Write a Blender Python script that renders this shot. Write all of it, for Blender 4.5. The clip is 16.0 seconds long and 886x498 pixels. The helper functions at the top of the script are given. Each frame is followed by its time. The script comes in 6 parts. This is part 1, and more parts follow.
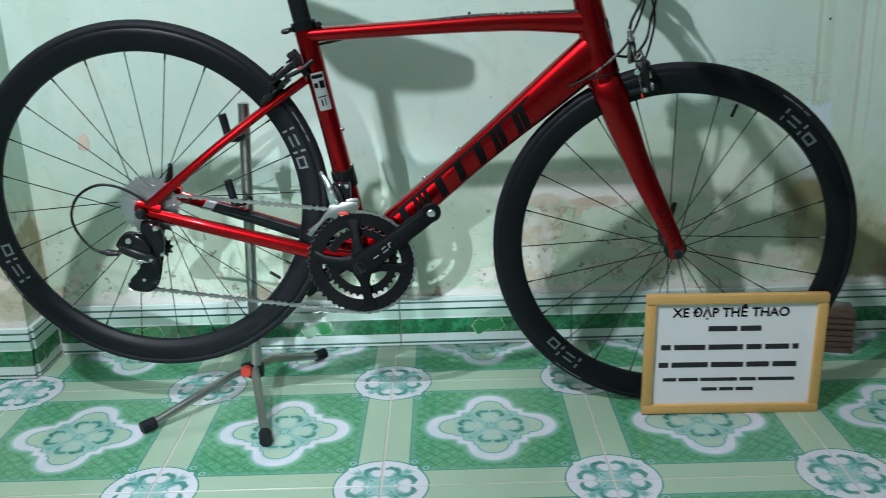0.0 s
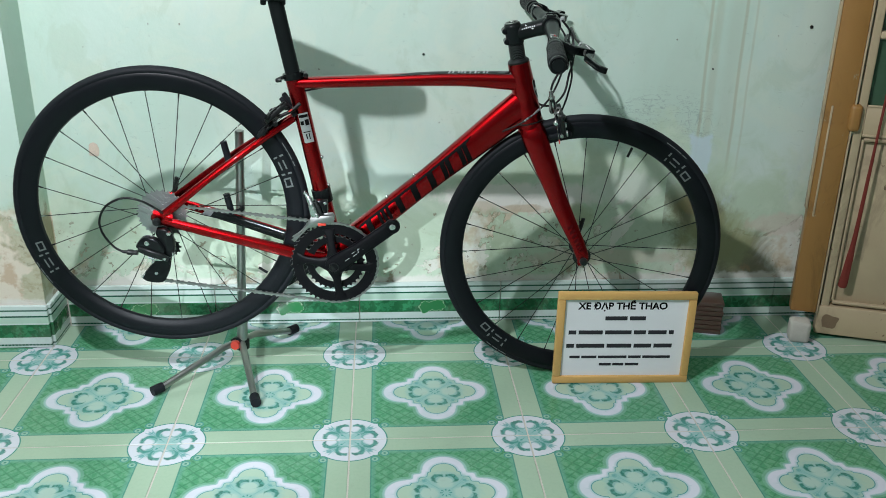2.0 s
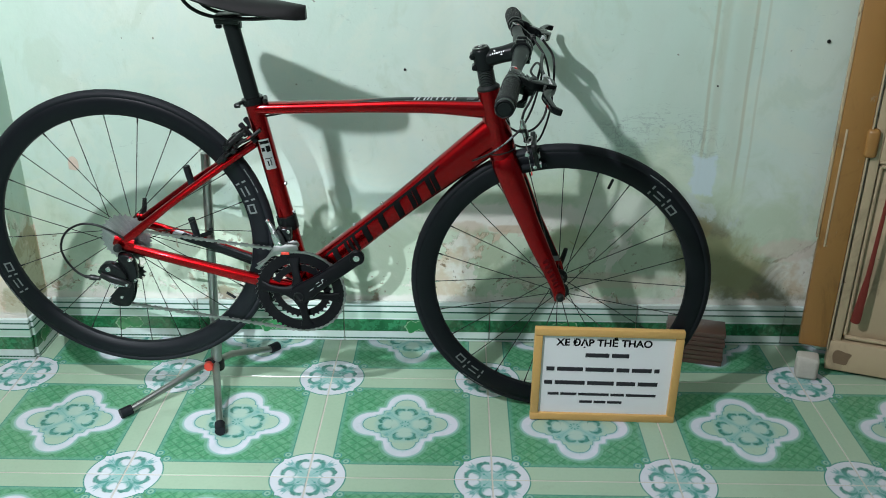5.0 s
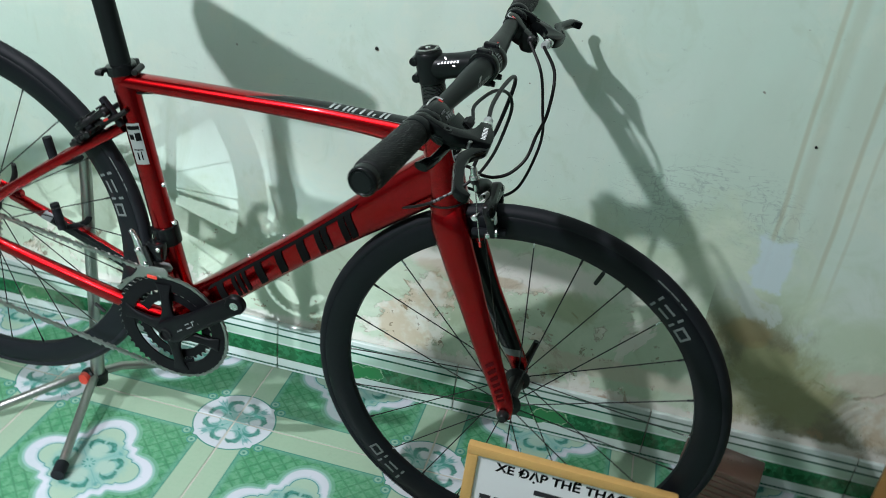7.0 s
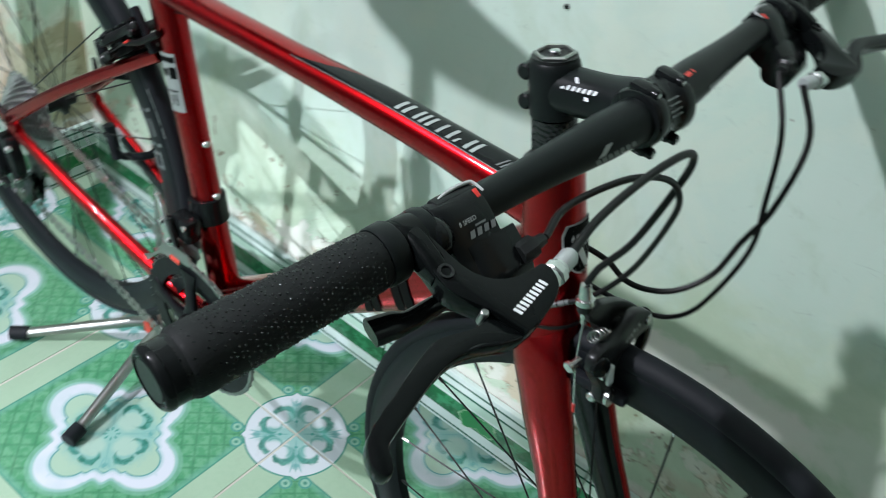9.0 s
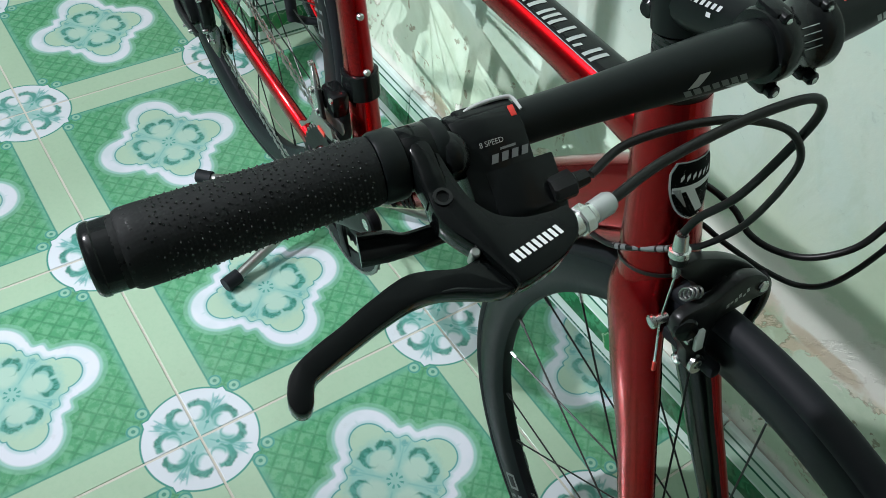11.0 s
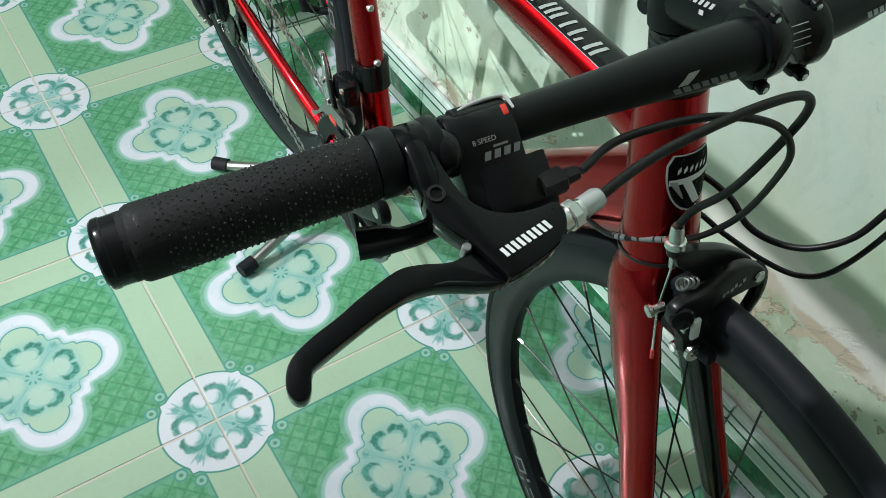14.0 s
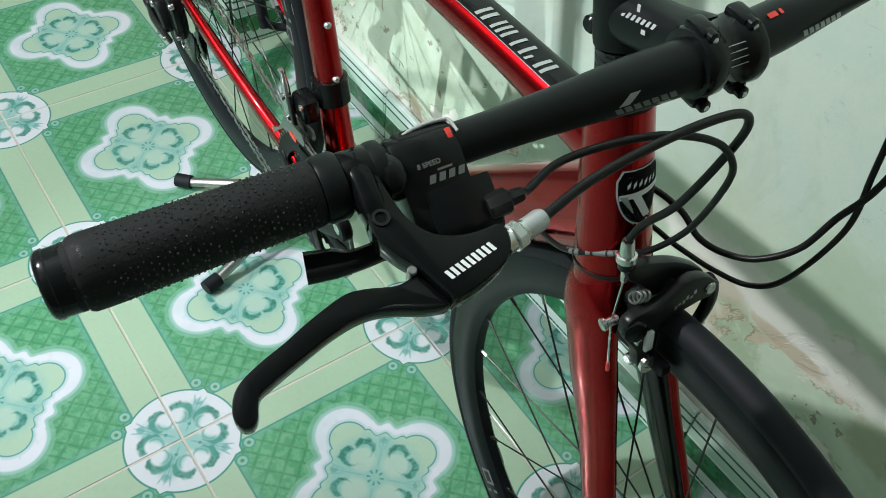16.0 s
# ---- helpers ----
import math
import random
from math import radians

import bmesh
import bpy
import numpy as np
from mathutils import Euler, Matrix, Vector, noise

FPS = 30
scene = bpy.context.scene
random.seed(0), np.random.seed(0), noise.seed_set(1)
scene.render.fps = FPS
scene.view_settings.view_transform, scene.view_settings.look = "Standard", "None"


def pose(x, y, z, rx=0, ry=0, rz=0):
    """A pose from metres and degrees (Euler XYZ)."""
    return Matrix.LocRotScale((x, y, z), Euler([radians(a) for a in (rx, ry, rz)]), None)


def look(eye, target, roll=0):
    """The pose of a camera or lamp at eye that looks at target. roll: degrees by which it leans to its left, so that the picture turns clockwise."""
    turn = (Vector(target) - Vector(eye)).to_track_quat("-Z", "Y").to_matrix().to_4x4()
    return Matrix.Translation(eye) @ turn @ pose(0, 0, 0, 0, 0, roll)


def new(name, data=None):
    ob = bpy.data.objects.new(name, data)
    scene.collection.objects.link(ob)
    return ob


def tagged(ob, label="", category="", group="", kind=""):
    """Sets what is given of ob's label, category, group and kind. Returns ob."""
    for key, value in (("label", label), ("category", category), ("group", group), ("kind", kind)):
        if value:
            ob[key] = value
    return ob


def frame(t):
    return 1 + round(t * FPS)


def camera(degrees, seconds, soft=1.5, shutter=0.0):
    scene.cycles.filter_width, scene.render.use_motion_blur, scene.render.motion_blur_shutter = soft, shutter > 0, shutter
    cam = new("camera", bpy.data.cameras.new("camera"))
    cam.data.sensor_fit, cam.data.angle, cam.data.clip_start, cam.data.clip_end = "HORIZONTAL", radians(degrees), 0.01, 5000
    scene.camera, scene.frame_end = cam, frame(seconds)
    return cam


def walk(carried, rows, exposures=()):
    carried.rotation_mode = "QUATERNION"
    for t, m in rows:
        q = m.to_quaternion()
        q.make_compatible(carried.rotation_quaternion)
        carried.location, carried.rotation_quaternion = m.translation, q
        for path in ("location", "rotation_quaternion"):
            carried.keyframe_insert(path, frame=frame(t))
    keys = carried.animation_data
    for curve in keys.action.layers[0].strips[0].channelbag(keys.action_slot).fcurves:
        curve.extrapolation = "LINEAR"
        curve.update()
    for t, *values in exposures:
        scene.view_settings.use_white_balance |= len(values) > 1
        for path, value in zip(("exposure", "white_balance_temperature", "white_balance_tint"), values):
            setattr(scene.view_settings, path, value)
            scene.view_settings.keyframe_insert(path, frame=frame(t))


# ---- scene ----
cam = camera(53.4, 16.0, soft=0.45, shutter=0.4)
PATH = [
    (0, (0.129, -1.721, 0.845), (0.115, 0.185, 0.239), -1.8),
    (0.5, (0.104, -1.779, 0.954), (0.227, 0.094, 0.263), -0.4),
    (1, (0.096, -1.96, 1.037), (0.232, -0.089, 0.343), 0.1),
    (1.5, (0.079, -2.034, 1.076), (0.225, -0.173, 0.357), 0.3),
    (2, (0.075, -2.081, 1.112), (0.213, -0.223, 0.384), 1.0),
    (2.5, (0.065, -2.107, 1.138), (0.178, -0.252, 0.399), 0.8),
    (3, (0.063, -2.115, 1.155), (0.171, -0.263, 0.408), 0.5),
    (3.5, (0.077, -2.113, 1.176), (0.185, -0.265, 0.418), -0.6),
    (3.7, (0.087, -2.106, 1.187), (0.193, -0.262, 0.42), -1.1),
    (5.8, (0.452, -1.707, 1.232), (0.296, 0.095, 0.377), 1.2),
    (6, (0.467, -1.633, 1.229), (0.287, 0.159, 0.359), 1.2),
    (6.5, (0.501, -1.446, 1.228), (0.307, 0.318, 0.306), 2.0),
    (7, (0.625, -1.268, 1.228), (0.302, 0.442, 0.243), 6.8),
    (7.5, (0.684, -1.126, 1.218), (0.161, 0.499, 0.176), 6.8),
    (8, (0.641, -0.938, 1.203), (0.089, 0.627, 0.087), 6.2),
    (8.5, (0.601, -0.806, 1.183), (0.054, 0.696, -0.018), 7.1),
    (9, (0.622, -0.662, 1.151), (-0.202, 0.658, -0.105), 10.6),
    (9.5, (0.637, -0.573, 1.132), (-0.383, 0.47, -0.235), 9.3),
    (10, (0.646, -0.548, 1.127), (-0.387, 0.366, -0.321), 8.3),
    (12.5, (0.667, -0.541, 1.151), (-0.376, 0.269, -0.352), 6.2),
    (13, (0.669, -0.54, 1.15), (-0.367, 0.269, -0.357), 6.4),
    (13.5, (0.671, -0.537, 1.15), (-0.364, 0.269, -0.36), 6.4),
    (14, (0.67, -0.538, 1.152), (-0.359, 0.255, -0.369), 6.1),
    (14.5, (0.674, -0.542, 1.156), (-0.356, 0.26, -0.359), 6.3),
    (15, (0.678, -0.54, 1.159), (-0.342, 0.284, -0.351), 6.9),
    (15.5, (0.679, -0.536, 1.162), (-0.337, 0.302, -0.344), 7.0),
    (16, (0.675, -0.527, 1.161), (-0.332, 0.324, -0.343), 6.9),
]
walk(cam, [(t, look(eye, target, roll)) for t, eye, target, roll in PATH], [(0.0, -0.14, 6250, 10), (0.8, 0.0, 6450, 10), (2.5, 0.0, 6500, 10), (8.0, 0.0, 6500, 11), (9.0, 0.1, 6420, 12), (10.0, 0.05, 6420, 12), (12.3, 0.05, 6780, 8), (16.0, 0.05, 6780, 8)])

# ---- world, lamps, exposure ----
world = bpy.data.worlds.new("world")
scene.world = world
world.use_nodes = True
world.node_tree.nodes["Background"].inputs[0].default_value = (0.5, 0.55, 0.6, 1)
world.node_tree.nodes["Background"].inputs[1].default_value = 0.012
scene.view_settings.exposure = 0.0


def lamp(name, kind, m, energy, color, size):
    data = bpy.data.lights.new(name, kind)
    data.energy, data.color = energy, color
    if kind == "POINT":
        data.shadow_soft_size = size
    elif kind == "SPOT":
        data.shadow_soft_size, data.spot_size, data.spot_blend = size
    else:
        data.shape, data.size, data.size_y = "RECTANGLE", size[0], size[1]
    ob = new(name, data)
    ob.matrix_world = m
    return ob


BULB = (-0.70, -1.42, 2.10)
lamp("bulb_light", "POINT", pose(*BULB), 168, (0.965, 0.985, 1.065), 0.03)
TORCH = (-0.56, -2.12, 0.84)
lamp("torch_light", "SPOT", look(TORCH, (-0.14, 0.2, 0.05)), 160, (0.90, 0.99, 1.07), (0.009, radians(27), 0.9))
# added weak fill under the ceiling, stands for no lamp of the room
lamp("weak_fill", "AREA", pose(0.3, -2.4, 2.74, 0, 0, 0), 2, (0.94, 0.98, 1.0), (1.1, 0.06))


WALL_Y, PIER_X, PIER_Y = 0.202, -0.805, 0.078

# ---- node materials ----
class E:
    """A value in a node tree, with arithmetic."""

    def __init__(self, mat, sock):
        self.m, self.s = mat, sock

    def op(self, kind, *others):
        n = self.m.node_tree.nodes.new("ShaderNodeMath")
        n.operation = kind
        for i, v in enumerate((self, *others)):
            if isinstance(v, E):
                self.m.node_tree.links.new(v.s, n.inputs[i])
            else:
                n.inputs[i].default_value = v
        return E(self.m, n.outputs[0])

    def __add__(self, o):
        return self.op("ADD", o)

    def __sub__(self, o):
        return self.op("SUBTRACT", o)

    def __mul__(self, o):
        return self.op("MULTIPLY", o)

    def __rsub__(self, o):
        return (self * -1.0) + o

    def abs(self):
        return self.op("ABSOLUTE")

    def max(self, o):
        return self.op("MAXIMUM", o)

    def min(self, o):
        return self.op("MINIMUM", o)

    def below(self, edge, soft=0.001):
        """1 where the value lies under edge, with a soft step."""
        n = self.m.node_tree.nodes.new("ShaderNodeMapRange")
        n.interpolation_type = "SMOOTHSTEP"
        self.m.node_tree.links.new(self.s, n.inputs[0])
        for i, v in ((1, edge - soft), (2, edge + soft), (3, 1.0), (4, 0.0)):
            n.inputs[i].default_value = v
        return E(self.m, n.outputs[0])

    def between(self, a, b, soft=0.001):
        return self.below(b, soft) * (1.0 - self.below(a, soft))


def base(name, color, rough=0.5, metal=0.0, coat=0.0, spec=0.5):
    mat = bpy.data.materials.new(name)
    mat.use_nodes = True
    b = mat.node_tree.nodes["Principled BSDF"]
    b.inputs["Base Color"].default_value = (*color, 1)
    b.inputs["Roughness"].default_value = rough
    b.inputs["Metallic"].default_value = metal
    b.inputs["Coat Weight"].default_value = coat
    b.inputs["Coat Roughness"].default_value = 0.06
    b.inputs["Specular IOR Level"].default_value = spec
    return mat


def coords(mat, kind="Object"):
    n = mat.node_tree.nodes.new("ShaderNodeTexCoord")
    return n.outputs[kind]


def world_xyz(mat):
    n = mat.node_tree.nodes.new("ShaderNodeNewGeometry")
    return n.outputs["Position"]


def xyz(mat, sock):
    n = mat.node_tree.nodes.new("ShaderNodeSeparateXYZ")
    mat.node_tree.links.new(sock, n.inputs[0])
    return [E(mat, o) for o in n.outputs]


def noise_at(mat, sock, scale, detail=4.0, rough=0.55, distort=0.0, stretch=None):
    if stretch:
        mp = mat.node_tree.nodes.new("ShaderNodeMapping")
        mp.inputs["Scale"].default_value = stretch
        mat.node_tree.links.new(sock, mp.inputs[0])
        sock = mp.outputs[0]
    n = mat.node_tree.nodes.new("ShaderNodeTexNoise")
    mat.node_tree.links.new(sock, n.inputs["Vector"])
    n.inputs["Scale"].default_value = scale
    n.inputs["Detail"].default_value = detail
    n.inputs["Roughness"].default_value = rough
    n.inputs["Distortion"].default_value = distort
    return E(mat, n.outputs[0])


def mix(mat, fac, a, b):
    n = mat.node_tree.nodes.new("ShaderNodeMix")
    n.data_type = "RGBA"
    for i, v in ((0, fac), (6, a), (7, b)):
        if isinstance(v, E):
            mat.node_tree.links.new(v.s, n.inputs[i])
        elif isinstance(v, (tuple, list)):
            n.inputs[i].default_value = (*v, 1)
        else:
            n.inputs[i].default_value = v
    return E(mat, n.outputs[2])


def tint(mat, col, by):
    n = mat.node_tree.nodes.new("ShaderNodeMix")
    n.data_type, n.blend_type = "RGBA", "MULTIPLY"
    n.inputs[0].default_value = 1.0
    mat.node_tree.links.new(col.s, n.inputs[6])
    n.inputs[7].default_value = (*by, 1)
    return E(mat, n.outputs[2])


def paint(mat, color=None, rough=None, bump=None, strength=0.3, distance=0.001):
    b = mat.node_tree.nodes["Principled BSDF"]
    if color is not None:
        mat.node_tree.links.new(color.s, b.inputs["Base Color"])
    if rough is not None:
        mat.node_tree.links.new(rough.s, b.inputs["Roughness"])
    if bump is not None:
        n = mat.node_tree.nodes.new("ShaderNodeBump")
        n.inputs["Strength"].default_value = strength
        n.inputs["Distance"].default_value = distance
        mat.node_tree.links.new(bump.s, n.inputs["Height"])
        mat.node_tree.links.new(n.outputs[0], b.inputs["Normal"])
    return mat


def worn(name, color, rough, metal=0.0, coat=0.0, vary=0.15, scale=40.0, bump=0.1, grain=300.0, spec=0.5):
    """A surface with slight variation of colour and gloss at two scales."""
    mat = base(name, color, rough, metal, coat, spec)
    co = coords(mat)
    big, fine = noise_at(mat, co, scale), noise_at(mat, co, grain, 2.0)
    f = big * 0.6 + fine * 0.4
    col = mix(mat, f, [c * (1 - vary) for c in color], [min(1, c * (1 + vary)) for c in color])
    return paint(mat, col, f * 0.25 + (rough - 0.12), fine, bump, 0.0004)


def wall_material():
    mat = base("mint_limewash", (0.5, 0.66, 0.53), 0.75)
    p = world_xyz(mat)
    x, y, z = xyz(mat, p)
    cloud = noise_at(mat, p, 1.6, 5.0, 0.6)
    streak = noise_at(mat, p, 5.0, 4.0, 0.6, 0.4, (1.0, 1.0, 0.25))
    fine = noise_at(mat, p, 45.0, 5.0, 0.65)
    lump = noise_at(mat, p, 9.0, 6.0, 0.62, 0.6)
    mottle = noise_at(mat, p, 4.5, 7.0, 0.68, 0.8)
    col = mix(mat, cloud.below(0.52, 0.2), (0.645, 0.748, 0.675), (0.535, 0.692, 0.592))
    col = mix(mat, streak.below(0.42, 0.12) * 0.35, col, (0.50, 0.60, 0.50))
    # thin scratches and grey scuffs
    scuff = noise_at(mat, p, 14.0, 8.0, 0.75, 2.5, (1.0, 1.0, 2.2))
    col = mix(mat, scuff.between(0.355, 0.370, 0.006) * noise_at(mat, p, 2.2, 2.0).below(0.45, 0.05) * 0.55, col, (0.16, 0.24, 0.22))
    sx, sz = (x - 0.82) * 6.0, (z - 0.56) * 10.0
    area = (sx * sx + sz * sz + (cloud - 0.5) * 2.0).below(0.9, 0.5) * (y - 0.15).op("GREATER_THAN", 0.0)
    scrib = noise_at(mat, p, 9.0, 4.0, 0.55, 1.2, (1.0, 1.0, 4.5)).between(0.470, 0.484, 0.006).max(noise_at(mat, p, 13.0, 3.0, 0.5, 1.6, (1.0, 1.0, 3.0)).between(0.430, 0.443, 0.006)).max(noise_at(mat, p, 11.0, 3.0, 0.5, 1.0, (2.2, 1.0, 1.0)).between(0.56, 0.57, 0.006))
    col = mix(mat, area * scrib * 0.5, col, (0.20, 0.27, 0.27))
    col = mix(mat, mottle.below(0.46, 0.06) * 0.35, col, (0.67, 0.74, 0.61))
    col = mix(mat, noise_at(mat, p, 7.0, 6.0, 0.66, 1.0, (1.0, 1.0, 0.6)).below(0.40, 0.05) * 0.34, col, (0.46, 0.58, 0.45))
    pin = noise_at(mat, p, 55.0, 2.0, 0.5).below(0.235, 0.012)
    col = mix(mat, pin * 0.75, col, (0.14, 0.13, 0.09))
    # brown run marks down the wall
    wav = noise_at(mat, p, 3.0, 3.0) * 0.012
    for lx, wd, dk in ((0.930, 0.004, 0.35), (0.952, 0.010, 0.18), (1.022, 0.004, 0.35), (1.050, 0.003, 0.22), (1.000, 0.02, 0.10)):
        line = ((x + wav - lx - 0.006).abs()).below(wd, wd * 0.6) * (1.0 - (z + noise_at(mat, p, 12.0) * 0.2).below(0.52, 0.12))
        col = mix(mat, line * dk, col, (0.36, 0.30, 0.14))
    # rising damp: a greener zone with an uneven upper edge
    damp = (z + lump * 0.40 + (cloud - 0.5) * 0.5).below(0.56, 0.07)
    wet = (x - 0.10).op("MULTIPLY", 1.6).max(0.0).min(0.30)
    damp = damp.max((z + lump * 0.34 + (cloud - 0.5) * 0.4 - wet * 0.25).below(0.58, 0.06) * (wet * 3.3))
    green = mix(mat, mottle.below(0.50, 0.10), (0.50, 0.62, 0.45), (0.62, 0.72, 0.56))
    col = mix(mat, damp * (wet * 0.6 + 0.68), col, green)
    mould = noise_at(mat, p, 3.4, 6.0, 0.66, 0.8).below(0.44, 0.05) * (z + lump * 0.3).below(0.55, 0.08)
    col = mix(mat, mould * (wet * 0.6 + 0.24), col, (0.28, 0.35, 0.18))
    # pale plaster where the paint has come away, with a dark broken rim
    peel_edge = z * 0.30 + noise_at(mat, p, 4.2, 8.0, 0.66, 0.7) * 0.9 - 0.30
    low = (z + lump * 0.32).below(0.53, 0.03)
    bare = (peel_edge - wet * 0.10).below(0.165, 0.010) * low
    plaster = mix(mat, noise_at(mat, p, 26.0, 6.0, 0.7).below(0.42, 0.07), (0.78, 0.775, 0.70), (0.66, 0.68, 0.57))
    plaster = mix(mat, noise_at(mat, p, 5.5, 5.0, 0.65).below(0.46, 0.05) * 0.75, plaster, (0.58, 0.45, 0.29))
    col = mix(mat, bare * 0.85, col, plaster)
    rim = (peel_edge - wet * 0.10).between(0.157, 0.172, 0.004) * low * noise_at(mat, p, 22.0, 4.0).below(0.48, 0.05)
    col = mix(mat, rim * 0.55, col, (0.24, 0.20, 0.11))
    # brown rotten spots, in clusters
    cluster = noise_at(mat, p, 3.1, 3.0, 0.5).below(0.50, 0.05)
    spot = noise_at(mat, p, 15.0, 6.0, 0.62, 0.6).below(0.350, 0.018) * cluster * (z + lump * 0.25).below(0.45, 0.04)
    col = mix(mat, spot * 0.85, col, (0.20, 0.135, 0.06))
    crumb = noise_at(mat, p, 42.0, 4.0, 0.6).below(0.335, 0.015) * (z + lump * 0.25).below(0.43, 0.05)
    col = mix(mat, crumb * 0.7, col, (0.17, 0.125, 0.065))
    # olive and brown damp by the corner
    corner = (((x - 1.00) * 1.1 + (z - 0.27)).abs() + (noise_at(mat, p, 6.0, 7.0, 0.7, 0.8) - 0.5) * 0.46).below(0.120, 0.07) * z.below(0.39, 0.07) * (x - 0.86).op("GREATER_THAN", 0.0)
    col = mix(mat, corner * 0.85, col, (0.12, 0.10, 0.04))
    flake = noise_at(mat, p, 11.0, 6.0, 0.62, 0.4).below(0.40, 0.03) * z.between(0.33, 0.47, 0.04) * x.between(0.88, 1.22, 0.05)
    col = mix(mat, flake * 0.65, col, (0.52, 0.60, 0.58))
    # single stains and bare places: middle, half size, colour, strength
    front = (y - 0.15).op("GREATER_THAN", 0.0)
    torn = (noise_at(mat, p, 16.0, 6.0, 0.68, 0.5) - 0.5) * 2.2
    for px, pz, rx, rz, tone, much in (
        (0.46, 0.368, 0.26, 0.048, (0.80, 0.78, 0.72), 0.92), (0.46, 0.336, 0.07, 0.014, (0.50, 0.37, 0.22), 0.6),
        (0.35, 0.338, 0.06, 0.022, (0.52, 0.40, 0.26), 0.5), (0.61, 0.312, 0.06, 0.042, (0.36, 0.42, 0.23), 0.6), (0.74, 0.395, 0.11, 0.055, (0.70, 0.765, 0.665), 0.75),
        (0.70, 0.188, 0.26, 0.026, (0.62, 0.54, 0.44), 0.55), (1.02, 0.235, 0.14, 0.10, (0.34, 0.37, 0.19), 0.65),
        (0.94, 0.345, 0.05, 0.035, (0.25, 0.20, 0.09), 0.6), (1.20, 0.285, 0.11, 0.035, (0.64, 0.56, 0.47), 0.6),
    ):
        dx, dz = (x - px) * (1.0 / rx), (z - pz) * (1.0 / rz)
        col = mix(mat, ((dx * dx + dz * dz) + torn).below(0.75, 0.35) * front * much, col, tone)
    # a patch of pale blue paint
    edge = (noise_at(mat, p, 22.0, 5.0, 0.65) - 0.5) * 0.05 + (noise_at(mat, p, 6.0, 3.0) - 0.5) * 0.05
    patch = ((x - 0.943).abs() - 0.027).max((z - 0.487).abs() - 0.049) + edge
    col = mix(mat, patch.below(0.0, 0.006) * 0.85 * front, col, (0.58, 0.70, 0.74))
    # crumbling foot of the pier
    pier = (PIER_X + 0.003 - x).op("GREATER_THAN", 0.0)
    foot = (z + (noise_at(mat, p, 7.0, 7.0, 0.68, 0.6) - 0.5) * 0.36 + (x + 0.93) * 0.22).below(0.375, 0.02) * pier
    rot = mix(mat, noise_at(mat, p, 9.0, 6.0, 0.7, 0.8).below(0.50, 0.07), (0.54, 0.51, 0.37), (0.41, 0.35, 0.22))
    rot = mix(mat, noise_at(mat, p, 13.0, 6.0, 0.7, 1.0).below(0.40, 0.04) * 0.8, rot, (0.17, 0.12, 0.065))
    rose = (noise_at(mat, p, 6.0, 5.0, 0.6, 0.4) + (x + 0.90).abs() * 1.6).below(0.60, 0.03)
    rot = mix(mat, rose, rot, mix(mat, noise_at(mat, p, 19.0, 5.0, 0.65).below(0.47, 0.06), (0.76, 0.66, 0.55), (0.60, 0.44, 0.31)))
    col = mix(mat, foot * 0.92, col, rot)
    # white lime smeared along the top of the skirting
    chalk = (z + fine * 0.03).below(0.152, 0.006)
    col = mix(mat, chalk * 0.8, col, (0.74, 0.73, 0.67))
    rust = noise_at(mat, p, 12.0, 5.0, 0.65, 0.5).below(0.41, 0.03) * (z + fine * 0.04).below(0.185, 0.012)
    col = mix(mat, rust * 0.7, col, (0.33, 0.24, 0.14))
    h = fine * 0.5 + lump * 0.5 - bare * 0.8 - foot * 0.7 - spot
    return paint(mat, col, fine * 0.2 + 0.6, h, 0.4, 0.004)


